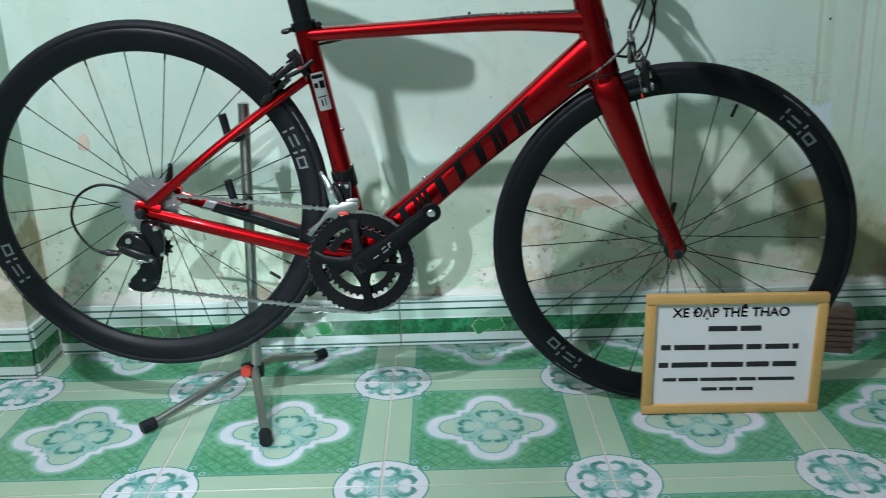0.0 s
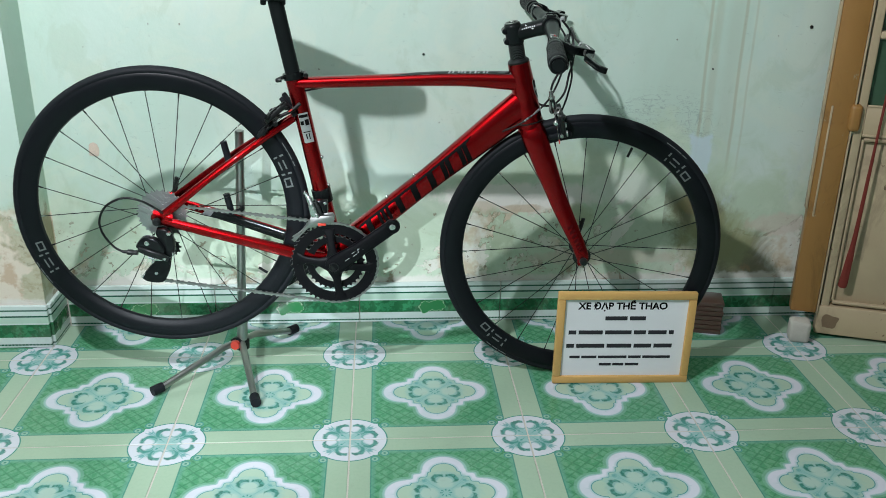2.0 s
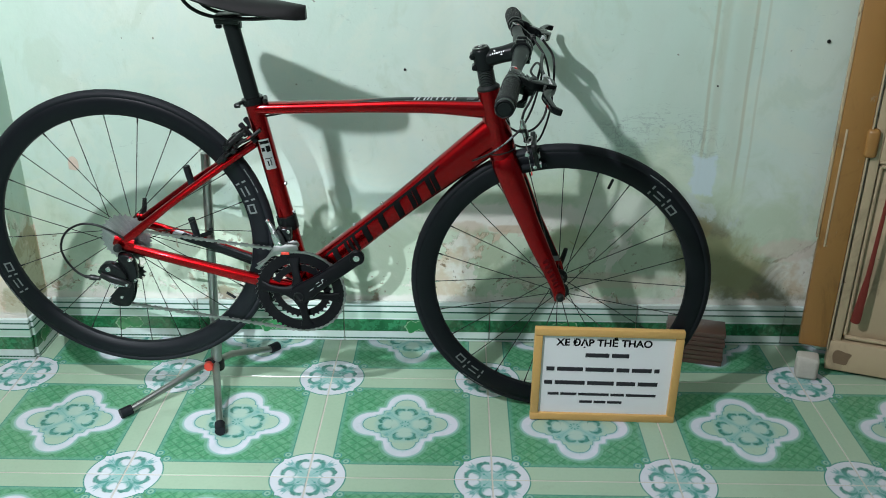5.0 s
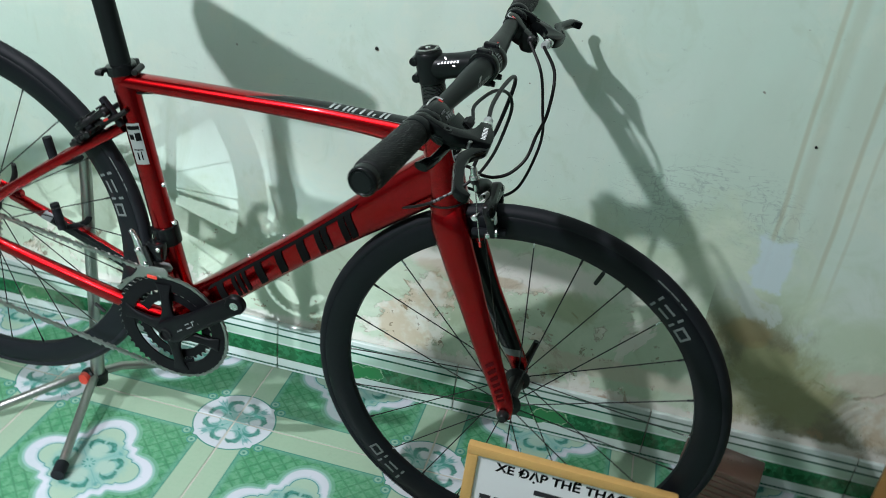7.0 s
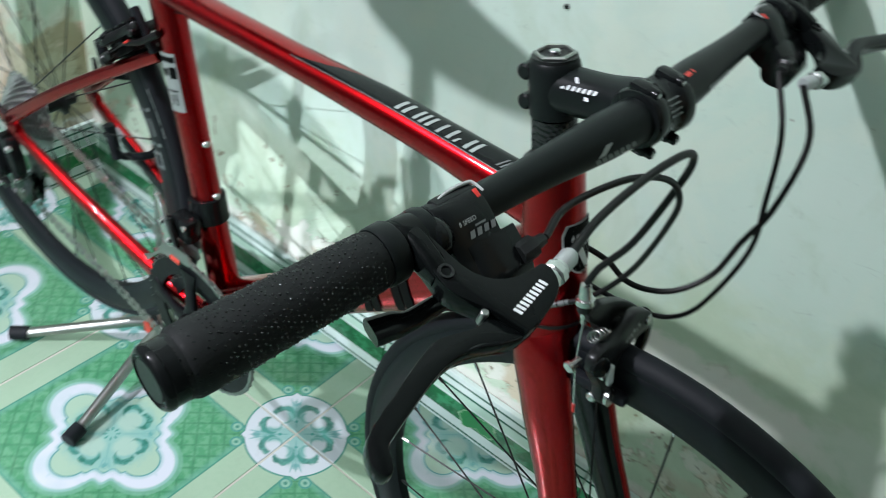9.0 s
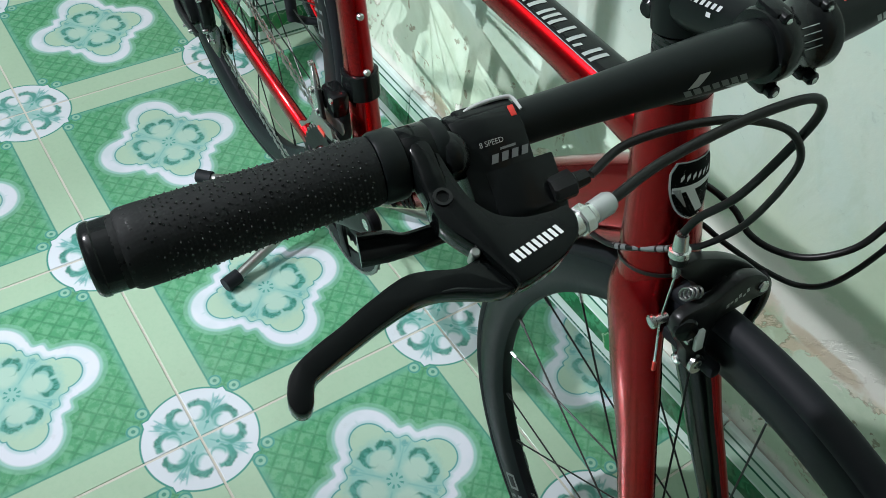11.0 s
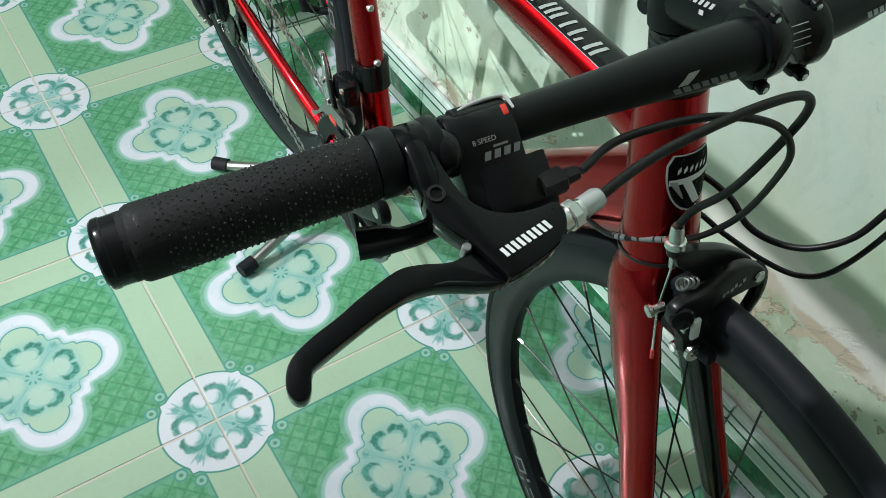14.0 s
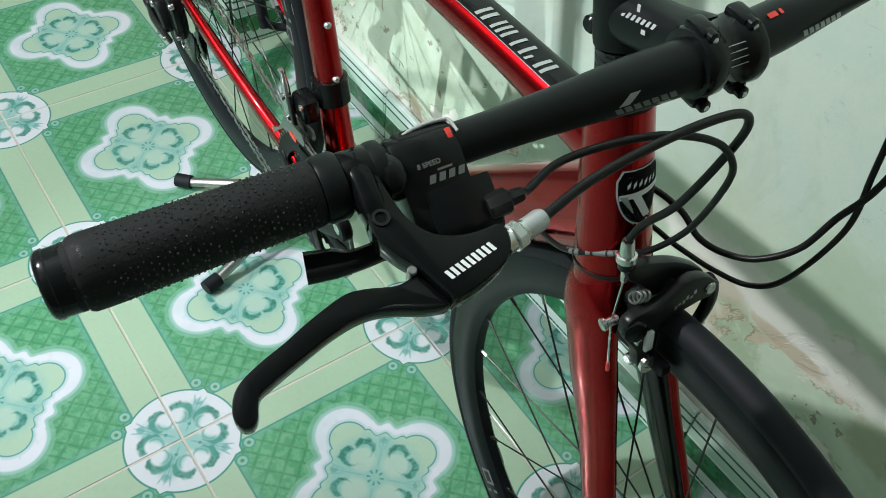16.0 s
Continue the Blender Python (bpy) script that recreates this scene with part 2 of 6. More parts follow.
def tile_material():
    mat = base("printed_glazed_tile", (0.2, 0.5, 0.3), 0.1)
    co = coords(mat)
    x, y, z = xyz(mat, co)
    ax, ay = x.abs(), y.abs()
    cx, cy = 0.2 - ax, 0.2 - ay
    edge = cx.min(cy)
    r0 = (x * x + y * y).op("SQRT")
    rc = (cx * cx + cy * cy).op("SQRT")
    wob = noise_at(mat, co, 60.0, 4.0, 0.6)
    blot = noise_at(mat, co, 120.0, 3.0, 0.6)

    def dist(px, py, ox, oy, sx=1.0, sy=1.0):
        dx, dy = (px - ox) * sx, (py - oy) * sy
        return (dx * dx + dy * dy).op("SQRT")

    # green ground with a soft lattice
    u, v = (x + y) * 0.7071, (x - y) * 0.7071
    lat = u.op("PINGPONG", 0.0107).min(v.op("PINGPONG", 0.0107)) + (wob - 0.5) * 0.003
    ground = mix(mat, noise_at(mat, co, 75.0, 3.0, 0.6).below(0.5, 0.10), (0.100, 0.385, 0.170), (0.165, 0.475, 0.235))
    col = mix(mat, lat.below(0.0016, 0.0020) * 0.62, ground, (0.050, 0.25, 0.105))
    # pale band round the edge, with a dark line
    band = mix(mat, blot.below(0.45, 0.15) * 0.3, (0.47, 0.65, 0.42), (0.40, 0.60, 0.38))
    col = mix(mat, edge.below(0.055, 0.006) * 0.5, col, (0.20, 0.50, 0.36))
    col = mix(mat, edge.below(0.047, 0.0008), col, band)
    col = mix(mat, edge.between(0.0455, 0.0482, 0.0009) * 0.85, col, (0.055, 0.30, 0.20))
    # scrolls beside the medallions
    cc = dist(cx, cy, 0.0555, 0.0765).min(dist(cx, cy, 0.0765, 0.0555))
    col = mix(mat, cc.below(0.0100, 0.001) * 0.55, col, (0.46, 0.72, 0.54))
    col = mix(mat, cc.between(0.0072, 0.0102, 0.0010) * 0.9, col, (0.06, 0.33, 0.25))
    col = mix(mat, cc.below(0.0030, 0.0010) * 0.8, col, (0.03, 0.24, 0.16))
    # corner medallion, with a small point on its diagonal
    tip = (0.010 - (cx - cy).abs()).max(0.0) * 0.55
    rm = rc - tip
    col = mix(mat, rm.below(0.0835, 0.0009), col, (0.06, 0.32, 0.23))
    col = mix(mat, rm.below(0.0808, 0.0009), col, (0.80, 0.85, 0.82))
    gx, gy, rg = cx * 0.91, cy * 0.91, rc * 0.91
    mx, mn = gx.max(gy), gx.min(gy)
    side = (gx - gy).abs()
    rag = (noise_at(mat, co, 85.0, 1.5, 0.5) - 0.5) * 0.010
    wash = (side * 1.15 + rag).below(0.021, 0.008) * rg.below(0.055, 0.010)
    col = mix(mat, wash * 0.80, col, (0.28, 0.58, 0.48))
    col = mix(mat, (rg + rag).below(0.019, 0.006) * 0.6, col, (0.36, 0.64, 0.54))
    bite = dist(mx, mn, 0.0345, 0.0090) + rag * 0.4
    curl = dist(mx, mn, 0.0385, 0.0060) + rag * 0.6
    col = mix(mat, curl.below(0.0085, 0.0040) * 0.9, col, (0.79, 0.85, 0.81))
    leaf = dist(mx, mn, 0.0388, 0.0138) + rag
    ink = leaf.below(0.0168, 0.0022) * (1.0 - bite.below(0.0128, 0.0024)) * (1.0 - mn.below(0.0040, 0.0020))
    shade = mix(mat, noise_at(mat, co, 75.0, 2.0, 0.5, 1.0).below(0.5, 0.14), (0.030, 0.22, 0.145), (0.10, 0.38, 0.28))
    tone = mix(mat, mx.below(0.043, 0.009), shade, (0.085, 0.36, 0.27))
    col = mix(mat, ink * 0.95, col, tone)
    col = mix(mat, bite.between(0.0085, 0.0115, 0.0018) * mx.below(0.037, 0.004) * 0.75, col, (0.11, 0.42, 0.32))
    vein = side.below(0.0016, 0.0012) * rg.between(0.012, 0.066, 0.004)
    col = mix(mat, vein * 0.6, col, (0.15, 0.44, 0.36))
    frond = ((side - 0.006 - (rg - 0.052) * 0.35).abs()).below(0.0016, 0.0014) * rg.between(0.046, 0.067, 0.003)
    col = mix(mat, frond * 0.75, col, (0.22, 0.52, 0.46))
    bud = dist(gx, gy, 0.0405, 0.0405)
    col = mix(mat, bud.below(0.0055, 0.0020) * blot.below(0.60, 0.08) * 0.8, col, (0.14, 0.44, 0.38))
    col = mix(mat, dist(gx, gy, 0.0165, 0.0165).below(0.0024, 0.001), col, (0.10, 0.40, 0.32))
    # central quatrefoil: four round lobes and stepped corners between
    qx, qn = ax.max(ay), ax.min(ay)
    saw = ((ax - ay) * 170.0).op("COSINE") * 0.0036
    far_lobe, far_side = dist(qx, qn, 0.0800, 0.0) - 0.0440, (ax + ay) * 0.7071 - 0.0850 - saw
    q = far_lobe.min(far_side)
    in_lobe, in_side = dist(qx, qn, 0.0720, 0.0) - 0.0280, (ax + ay) * 0.7071 - 0.0690 - saw
    qi = in_lobe.min(in_side)
    col = mix(mat, q.below(0.0125, 0.0016) * 0.55, col, (0.27, 0.58, 0.38))
    col = mix(mat, q.below(0.0055, 0.0022) * 0.8, col, (0.40, 0.66, 0.56))
    white = mix(mat, noise_at(mat, co, 14.0, 3.0).below(0.45, 0.12), (0.84, 0.87, 0.86), (0.74, 0.82, 0.79))
    col = mix(mat, q.below(0.0005, 0.0022), col, white)
    col = mix(mat, qi.below(0.0050, 0.0030) * 0.7, col, (0.46, 0.70, 0.64))
    col = mix(mat, qi.below(0.0012, 0.0009), col, (0.11, 0.38, 0.34))
    col = mix(mat, qi.below(-0.0010, 0.0009), col, (0.50, 0.70, 0.48))
    col = mix(mat, (r0 + (wob - 0.5) * 0.03).below(0.068, 0.012) * 0.8, col, (0.30, 0.60, 0.50))
    pet = dist(qx, qn, 0.0345, 0.0) + rag * 0.7
    col = mix(mat, pet.below(0.0190, 0.006) * 0.8, col, (0.54, 0.73, 0.55))
    col = mix(mat, pet.between(0.0185, 0.0215, 0.0020) * (qx - 0.024).max(0.0).min(0.02) * 22.0, col, (0.16, 0.48, 0.40))
    lf = dist(qx, qn, 0.0480, 0.0125) + rag
    lb = dist(qx, qn, 0.0430, 0.0085) + rag * 0.5
    leaf2 = lf.below(0.0155, 0.0022) * (1.0 - lb.below(0.0116, 0.0024)) * (1.0 - qn.below(0.0025, 0.002))
    col = mix(mat, leaf2 * 0.95, col, shade)
    sprig = (ax - ay).abs()
    col = mix(mat, (sprig - 0.004 - (r0 - 0.045) * 0.35).abs().below(0.0017, 0.0016) * r0.between(0.045, 0.066, 0.004) * 0.6, col, (0.22, 0.52, 0.45))
    col = mix(mat, sprig.below(0.0018, 0.0014) * r0.between(0.018, 0.064, 0.004) * 0.4, col, (0.17, 0.47, 0.40))
    fl = dist(ax, ay, 0.0425, 0.0425)
    col = mix(mat, fl.below(0.0052, 0.0022) * blot.below(0.58, 0.06) * 0.75, col, (0.14, 0.44, 0.38))
    th = ay.op("ARCTAN2", ax)
    ray = (th * 8.0).op("COSINE").op("GREATER_THAN", 0.35)
    col = mix(mat, ray * r0.between(0.0065, 0.0125, 0.001) * 0.85, col, (0.08, 0.36, 0.28))
    # dirt, and the darker worn edge along the joints
    p = world_xyz(mat)
    smear = noise_at(mat, p, 3.0, 6.0, 0.65)
    col = mix(mat, smear.below(0.40, 0.15) * 0.10, col, (0.34, 0.36, 0.28))
    grime = noise_at(mat, p, 22.0, 5.0, 0.7).below(0.36, 0.05)
    col = mix(mat, grime * 0.10, col, (0.30, 0.30, 0.22))
    col = tint(mat, col, (0.70, 0.70, 0.78))
    return paint(mat, col, smear * 0.14 + 0.08, noise_at(mat, co, 60.0, 2.0), 0.02, 0.0004)


def skirting_material():
    mat = base("printed_skirting_tile", (0.3, 0.6, 0.4), 0.12)
    co = coords(mat)
    x, y, z = xyz(mat, co)
    p = world_xyz(mat)
    pale, dark = (0.69, 0.80, 0.71), (0.014, 0.11, 0.06)
    dash = (x.op("PINGPONG", 0.0045)).below(0.0030, 0.0006) * 0.3 + 0.7
    col = mix(mat, noise_at(mat, co, 30.0).below(0.5, 0.2) * 0.25, pale, (0.55, 0.74, 0.55))
    col = mix(mat, z.between(0.006, 0.0105, 0.0006) * dash, col, dark)
    lump = noise_at(mat, p, 70.0, 4.0, 0.6, 0.5)
    band = mix(mat, lump.below(0.52, 0.06), (0.038, 0.24, 0.095), (0.020, 0.14, 0.05))
    col = mix(mat, z.between(0.030, 0.067, 0.0006), col, band)
    leaf_d = ((x - 0.02) * (x - 0.02) + (z - 0.05) * (z - 0.05) * 1.4).op("SQRT") - noise_at(mat, co, 60.0, 3.0) * 0.03
    leaf_e = ((x + 0.012) * (x + 0.012) + (z - 0.044) * (z - 0.044) * 1.4).op("SQRT") - noise_at(mat, co, 50.0, 3.0) * 0.028
    leaf = leaf_d.min(leaf_e)
    col = mix(mat, leaf.below(0.006, 0.001), col, (0.04, 0.26, 0.08))
    col = mix(mat, leaf.between(0.0045, 0.0065, 0.0006) * 0.7, col, (0.40, 0.62, 0.36))
    col = mix(mat, z.between(0.071, 0.088, 0.0006) * 0.55, col, (0.36, 0.62, 0.40))
    col = mix(mat, z.between(0.088, 0.0925, 0.0006), col, dark)
    col = mix(mat, z.between(0.105, 0.1095, 0.0006) * 0.9, col, dark)
    col = mix(mat, noise_at(mat, p, 5.0, 6.0, 0.7).below(0.42, 0.1) * 0.3, col, (0.36, 0.36, 0.26))
    col = tint(mat, col, (0.88, 0.88, 0.95))
    return paint(mat, col, noise_at(mat, p, 9.0) * 0.15 + 0.06)


def red_paint():
    mat = base("candy_red_paint", (0.36, 0.002, 0.005), 0.3, 1.0, 0.4)
    co = coords(mat)
    flake = noise_at(mat, co, 2600.0, 1.0)
    col = mix(mat, flake, (0.33, 0.002, 0.004), (0.42, 0.003, 0.006))
    return paint(mat, col, flake * 0.03 + 0.25)


def flaking(name, color, under, rough):
    """Old gloss paint with chips, scratches and dirty patches."""
    mat = base(name, color, rough)
    co = coords(mat)
    big = noise_at(mat, co, 6.0, 5.0, 0.6)
    col = mix(mat, big, [c * 0.82 for c in color], [min(1, c * 1.15) for c in color])
    grime = noise_at(mat, co, 9.0, 7.0, 0.7, 0.8, (1.0, 1.0, 0.45)).below(0.43, 0.06)
    col = mix(mat, grime * 0.45, col, [c * 0.45 for c in color])
    chip = noise_at(mat, co, 26.0, 6.0, 0.7, 0.5, (1.0, 1.0, 0.5)).below(0.345, 0.012)
    col = mix(mat, chip * 0.9, col, under)
    return paint(mat, col, big * 0.2 + (rough - 0.1), chip, -0.4, 0.001)


def grip_material():
    mat = base("rubber_grip", (0.0060, 0.0075, 0.0075), 0.5, spec=0.26)
    co = coords(mat)
    n = mat.node_tree.nodes.new("ShaderNodeTexVoronoi")
    n.inputs["Scale"].default_value = 560.0
    n.inputs["Randomness"].default_value = 0.35
    mat.node_tree.links.new(co, n.inputs["Vector"])
    bump = E(mat, n.outputs["Distance"]).below(0.42, 0.30)
    cell = xyz(mat, n.outputs["Color"])[0]
    shine = (cell - 0.86).op("GREATER_THAN", 0.0) * bump
    return paint(mat, None, 0.70 - shine * 0.60, bump, 0.12, 0.0004)


def carbon_material():
    """Fine woven carbon, dark and glossy."""
    mat = base("woven_carbon", (0.01, 0.01, 0.01), 0.3, spec=0.3)
    x, y, z = xyz(mat, coords(mat))
    u, v = (y * 0.8 + z * 0.6).op("PINGPONG", 0.0016), (z * 0.8 - y * 0.6).op("PINGPONG", 0.0016)
    f = (u - v).below(0.0, 0.0003)
    return paint(mat, mix(mat, f, (0.006, 0.007, 0.007), (0.020, 0.022, 0.022)), f * 0.2 + 0.25)


M = {
    "wall": wall_material(), "tile": tile_material(), "skirt": skirting_material(), "red": red_paint(), "grip": grip_material(),
    "grout": worn("pale_grout", (0.47, 0.45, 0.39), 0.8, vary=0.3, scale=9.0),
    # grey for the unseen ceiling, so that it bounces less light
    "ceiling": worn("dimmed_unseen_ceiling", (0.36, 0.37, 0.36), 0.8, scale=3.0),
    # dark grey for the unseen walls, to weaken bounce and reflections
    "dimmed_wall": worn("dimmed_unseen_wall", (0.15, 0.17, 0.165), 0.8, scale=2.0),
    "tyre": worn("tyre_rubber", (0.0082, 0.0100, 0.0125), 0.6, scale=20.0, spec=0.2),
    "rim": worn("matt_carbon_rim", (0.0050, 0.0064, 0.0084), 0.42, scale=15.0, spec=0.2),
    "black": worn("black_anodised", (0.009, 0.010, 0.010), 0.32, scale=60.0, spec=0.3),
    "satin": worn("satin_black_paint", (0.0075, 0.0098, 0.0098), 0.36, scale=30.0, bump=0.03, spec=0.14),
    "stud": worn("stud_rubber", (0.004, 0.005, 0.005), 0.16, coat=0.25, scale=60.0, bump=0.0, spec=0.6),
    "gloss": worn("gloss_black_plastic", (0.0065, 0.0078, 0.0080), 0.15, scale=60.0, bump=0.02, spec=0.2),
    "lever": worn("lever_black_paint", (0.0036, 0.0046, 0.0046), 0.13, scale=30.0, bump=0.02, spec=0.13),
    "carbon": carbon_material(),
    "cable": worn("black_cable_housing", (0.006, 0.006, 0.006), 0.38, spec=0.3),
    "crank": worn("black_anodised_crank", (0.003, 0.003, 0.004), 0.42, scale=50.0, bump=0.03, spec=0.13),
    "saddle": worn("saddle_leatherette", (0.008, 0.008, 0.008), 0.5, scale=20.0, bump=0.4, spec=0.3),
    "steel": worn("bright_steel", (0.62, 0.63, 0.62), 0.25, 1.0),
    "chain": worn("chain_steel", (0.32, 0.32, 0.31), 0.35, 1.0),
    "cassette": worn("cassette_steel", (0.42, 0.42, 0.42), 0.36, 1.0),
    "chrome": worn("scuffed_chrome", (0.36, 0.37, 0.35), 0.34, 1.0, scale=12.0, vary=0.3),
    "silver": base("silver_print", (0.42, 0.44, 0.44), 0.35, 0.4),
    "white": base("white_print", (0.78, 0.80, 0.80), 0.4),
    "pale_grey": base("pale_grey_print", (0.17, 0.185, 0.185), 0.4, 0.3),
    "dark_red": base("dark_red_print", (0.055, 0.002, 0.003), 0.6, spec=0.08),
    "grey": base("grey_print", (0.16, 0.17, 0.17), 0.4),
    "print_grey": base("grey_ink", (0.035, 0.036, 0.04), 0.6, spec=0.1),
    "ink": base("black_print", (0.004, 0.004, 0.004), 0.6, spec=0.08),
    "red_mark": base("red_print", (0.65, 0.04, 0.03), 0.4),
    "clear": base("clear_plastic", (0.42, 0.44, 0.43), 0.15),
    "oak": worn("honey_varnished_wood", (0.62, 0.37, 0.12), 0.42, scale=9.0, vary=0.18),
    "cream": flaking("cream_gloss_paint", (0.44, 0.345, 0.215), (0.10, 0.055, 0.025), 0.45),
    "stain": worn("dark_worn_wood", (0.17, 0.115, 0.065), 0.75, scale=30.0, vary=0.4),
    "orange": flaking("ochre_gloss_paint", (0.30, 0.150, 0.040), (0.30, 0.24, 0.15), 0.42),
    "glass_green": worn("green_painted_glass", (0.045, 0.095, 0.055), 0.15, scale=5.0),
    "ribbon": worn("dark_red_cloth", (0.15, 0.018, 0.010), 0.85),
    "cement": worn("whitewashed_cement", (0.46, 0.44, 0.38), 0.85, scale=14.0, vary=0.3, bump=0.5),
    "paper": worn("white_paper", (0.80, 0.81, 0.82), 0.5, scale=5.0, vary=0.04, bump=0.02),
    "brick": worn("brown_terracotta", (0.085, 0.045, 0.034), 0.3, coat=0.9, scale=20.0, vary=0.4, bump=0.4),
    "knob": base("red_plastic", (0.60, 0.05, 0.03), 0.35),
}


# ---- mesh helpers ----
def part(name, bm, mat, parent=None, label="", m=None, smooth=True):
    me = bpy.data.meshes.new(name)
    bmesh.ops.recalc_face_normals(bm, faces=bm.faces)
    for f in bm.faces:
        f.smooth = smooth
    bm.to_mesh(me)
    bm.free()
    if smooth:
        me.set_sharp_from_angle(angle=radians(38))
    me.materials.append(M[mat] if isinstance(mat, str) else mat)
    ob = new(name, me)
    if parent:
        ob.parent = parent
    if m is not None:
        ob.matrix_basis = m
    if label:
        ob["label"] = label
    return ob


def empty(name, m, label, category, group=""):
    ob = new(name)
    ob.matrix_basis = m
    return tagged(ob, label, category, group)


def box(c, s, bevel=0.0, m=None, bm=None, seg=2):
    own = bmesh.new()
    bmesh.ops.create_cube(own, size=1.0)
    bmesh.ops.scale(own, vec=s, verts=own.verts)
    if bevel:
        bmesh.ops.bevel(own, geom=own.edges[:], offset=bevel, segments=seg, profile=0.5, affect="EDGES")
    bmesh.ops.translate(own, vec=c, verts=own.verts)
    if m is not None:
        own.transform(m)
    return join(bm, own)


def join(bm, own):
    if bm is None:
        return own
    me = bpy.data.meshes.new("tmp")
    own.to_mesh(me)
    own.free()
    bm.from_mesh(me)
    bpy.data.meshes.remove(me)
    return bm


def catmull(pts, n):
    """A smooth line through a few points."""
    pts = [Vector(p) for p in pts]
    if len(pts) < 3:
        return [pts[0].lerp(pts[-1], i / n) for i in range(n + 1)]
    ext = [pts[0] * 2 - pts[1], *pts, pts[-1] * 2 - pts[-2]]
    out = []
    for i in range(n + 1):
        s = i / n * (len(pts) - 1)
        k = min(int(s), len(pts) - 2)
        t = s - k
        a, b, c, d = ext[k:k + 4]
        out.append(0.5 * ((2 * b) + (c - a) * t + (2 * a - 5 * b + 4 * c - d) * t * t + (3 * b - a - 3 * c + d) * t ** 3))
    return out


def tube(pts, radii, seg=14, bm=None, side=(0, 1, 0), smooth_n=0, power=2.0, caps=True):
    """A lofted bar along a line; radii: one number, a pair (across, along side) or one of these a point. power: over 2 squares the section."""
    n_in = len(pts)
    if smooth_n:
        line = catmull(pts, smooth_n)
    else:
        line = [Vector(p) for p in pts]
    if isinstance(radii, (int, float)):
        rr = [(radii, radii)] * len(line)
    else:
        rs = [(r, r) if isinstance(r, (int, float)) else r for r in radii]
        if len(rs) == 2 and n_in != 2 and isinstance(radii, tuple):
            rr = [tuple(radii)] * len(line)
        else:
            rr = []
            for i in range(len(line)):
                s = i / (len(line) - 1) * (len(rs) - 1)
                k = min(int(s), len(rs) - 2)
                t = s - k
                t = t * t * (3 - 2 * t) if smooth_n else t
                rr.append((rs[k][0] * (1 - t) + rs[k + 1][0] * t, rs[k][1] * (1 - t) + rs[k + 1][1] * t))
    own = bmesh.new()
    rings = []
    side = Vector(side)
    for i, p in enumerate(line):
        d = (line[min(i + 1, len(line) - 1)] - line[max(i - 1, 0)]).normalized()
        b = (side - d * side.dot(d))
        if b.length < 1e-4:
            b = d.orthogonal()
        b.normalize()
        a = b.cross(d)
        side = b if side.length else side
        ring = []
        for k in range(seg):
            w = 2 * math.pi * k / seg
            ca, sa = math.cos(w), math.sin(w)
            ca = math.copysign(abs(ca) ** (2 / power), ca)
            sa = math.copysign(abs(sa) ** (2 / power), sa)
            ring.append(own.verts.new(p + a * ca * rr[i][0] + b * sa * rr[i][1]))
        rings.append(ring)
    for r0, r1 in zip(rings, rings[1:]):
        for k in range(seg):
            own.faces.new((r0[k], r0[(k + 1) % seg], r1[(k + 1) % seg], r1[k]))
    if caps:
        own.faces.new(rings[0][::-1])
        own.faces.new(rings[-1])
    return join(bm, own)


def lathe(profile, m, seg=48, bm=None, closed=False):
    """Turns (radius, height) points about the z axis of m."""
    own = bmesh.new()
    rings = [[own.verts.new(m @ Vector((r * math.cos(2 * math.pi * k / seg), r * math.sin(2 * math.pi * k / seg), h))) for k in range(seg)] for r, h in profile]
    pairs = list(zip(rings, rings[1:])) + ([(rings[-1], rings[0])] if closed else [])
    for r0, r1 in pairs:
        for k in range(seg):
            own.faces.new((r0[k], r0[(k + 1) % seg], r1[(k + 1) % seg], r1[k]))
    if not closed:
        if profile[0][0] > 1e-5:
            own.faces.new(rings[0][::-1])
        if profile[-1][0] > 1e-5:
            own.faces.new(rings[-1])
    bmesh.ops.remove_doubles(own, verts=own.verts, dist=1e-6)
    return join(bm, own)


def axis_m(a, b):
    """A frame at a whose z axis points to b."""
    a, b = Vector(a), Vector(b)
    return Matrix.Translation(a) @ (b - a).to_track_quat("Z", "Y").to_matrix().to_4x4()


def rod(a, b, r, seg=12, bm=None):
    h = (Vector(b) - Vector(a)).length
    c = min(r * 0.25, h * 0.2)
    return lathe([(r - c, 0), (r, c), (r, h - c), (r - c, h)], axis_m(a, b), seg, bm)


def plate(poly, thick, m, bevel=0.0, bm=None, smooth_n=0):
    """An outline in the xy plane of m, raised to both sides of it."""
    if smooth_n:
        closed = [(*p, 0) for p in poly]
        closed.append(closed[0])
        poly = [(p.x, p.y) for p in catmull(closed, smooth_n)][:-1]
    own = bmesh.new()
    lo = [own.verts.new((x, y, -thick / 2)) for x, y in poly]
    f = own.faces.new(lo)
    top = bmesh.ops.extrude_face_region(own, geom=[f])
    bmesh.ops.translate(own, vec=(0, 0, thick), verts=[v for v in top["geom"] if isinstance(v, bmesh.types.BMVert)])
    if bevel:
        es = [e for e in own.edges if abs(e.verts[0].co.z - e.verts[1].co.z) < 1e-7]
        bmesh.ops.bevel(own, geom=es, offset=bevel, segments=2, profile=0.5, affect="EDGES", clamp_overlap=True)
    own.transform(m)
    return join(bm, own)


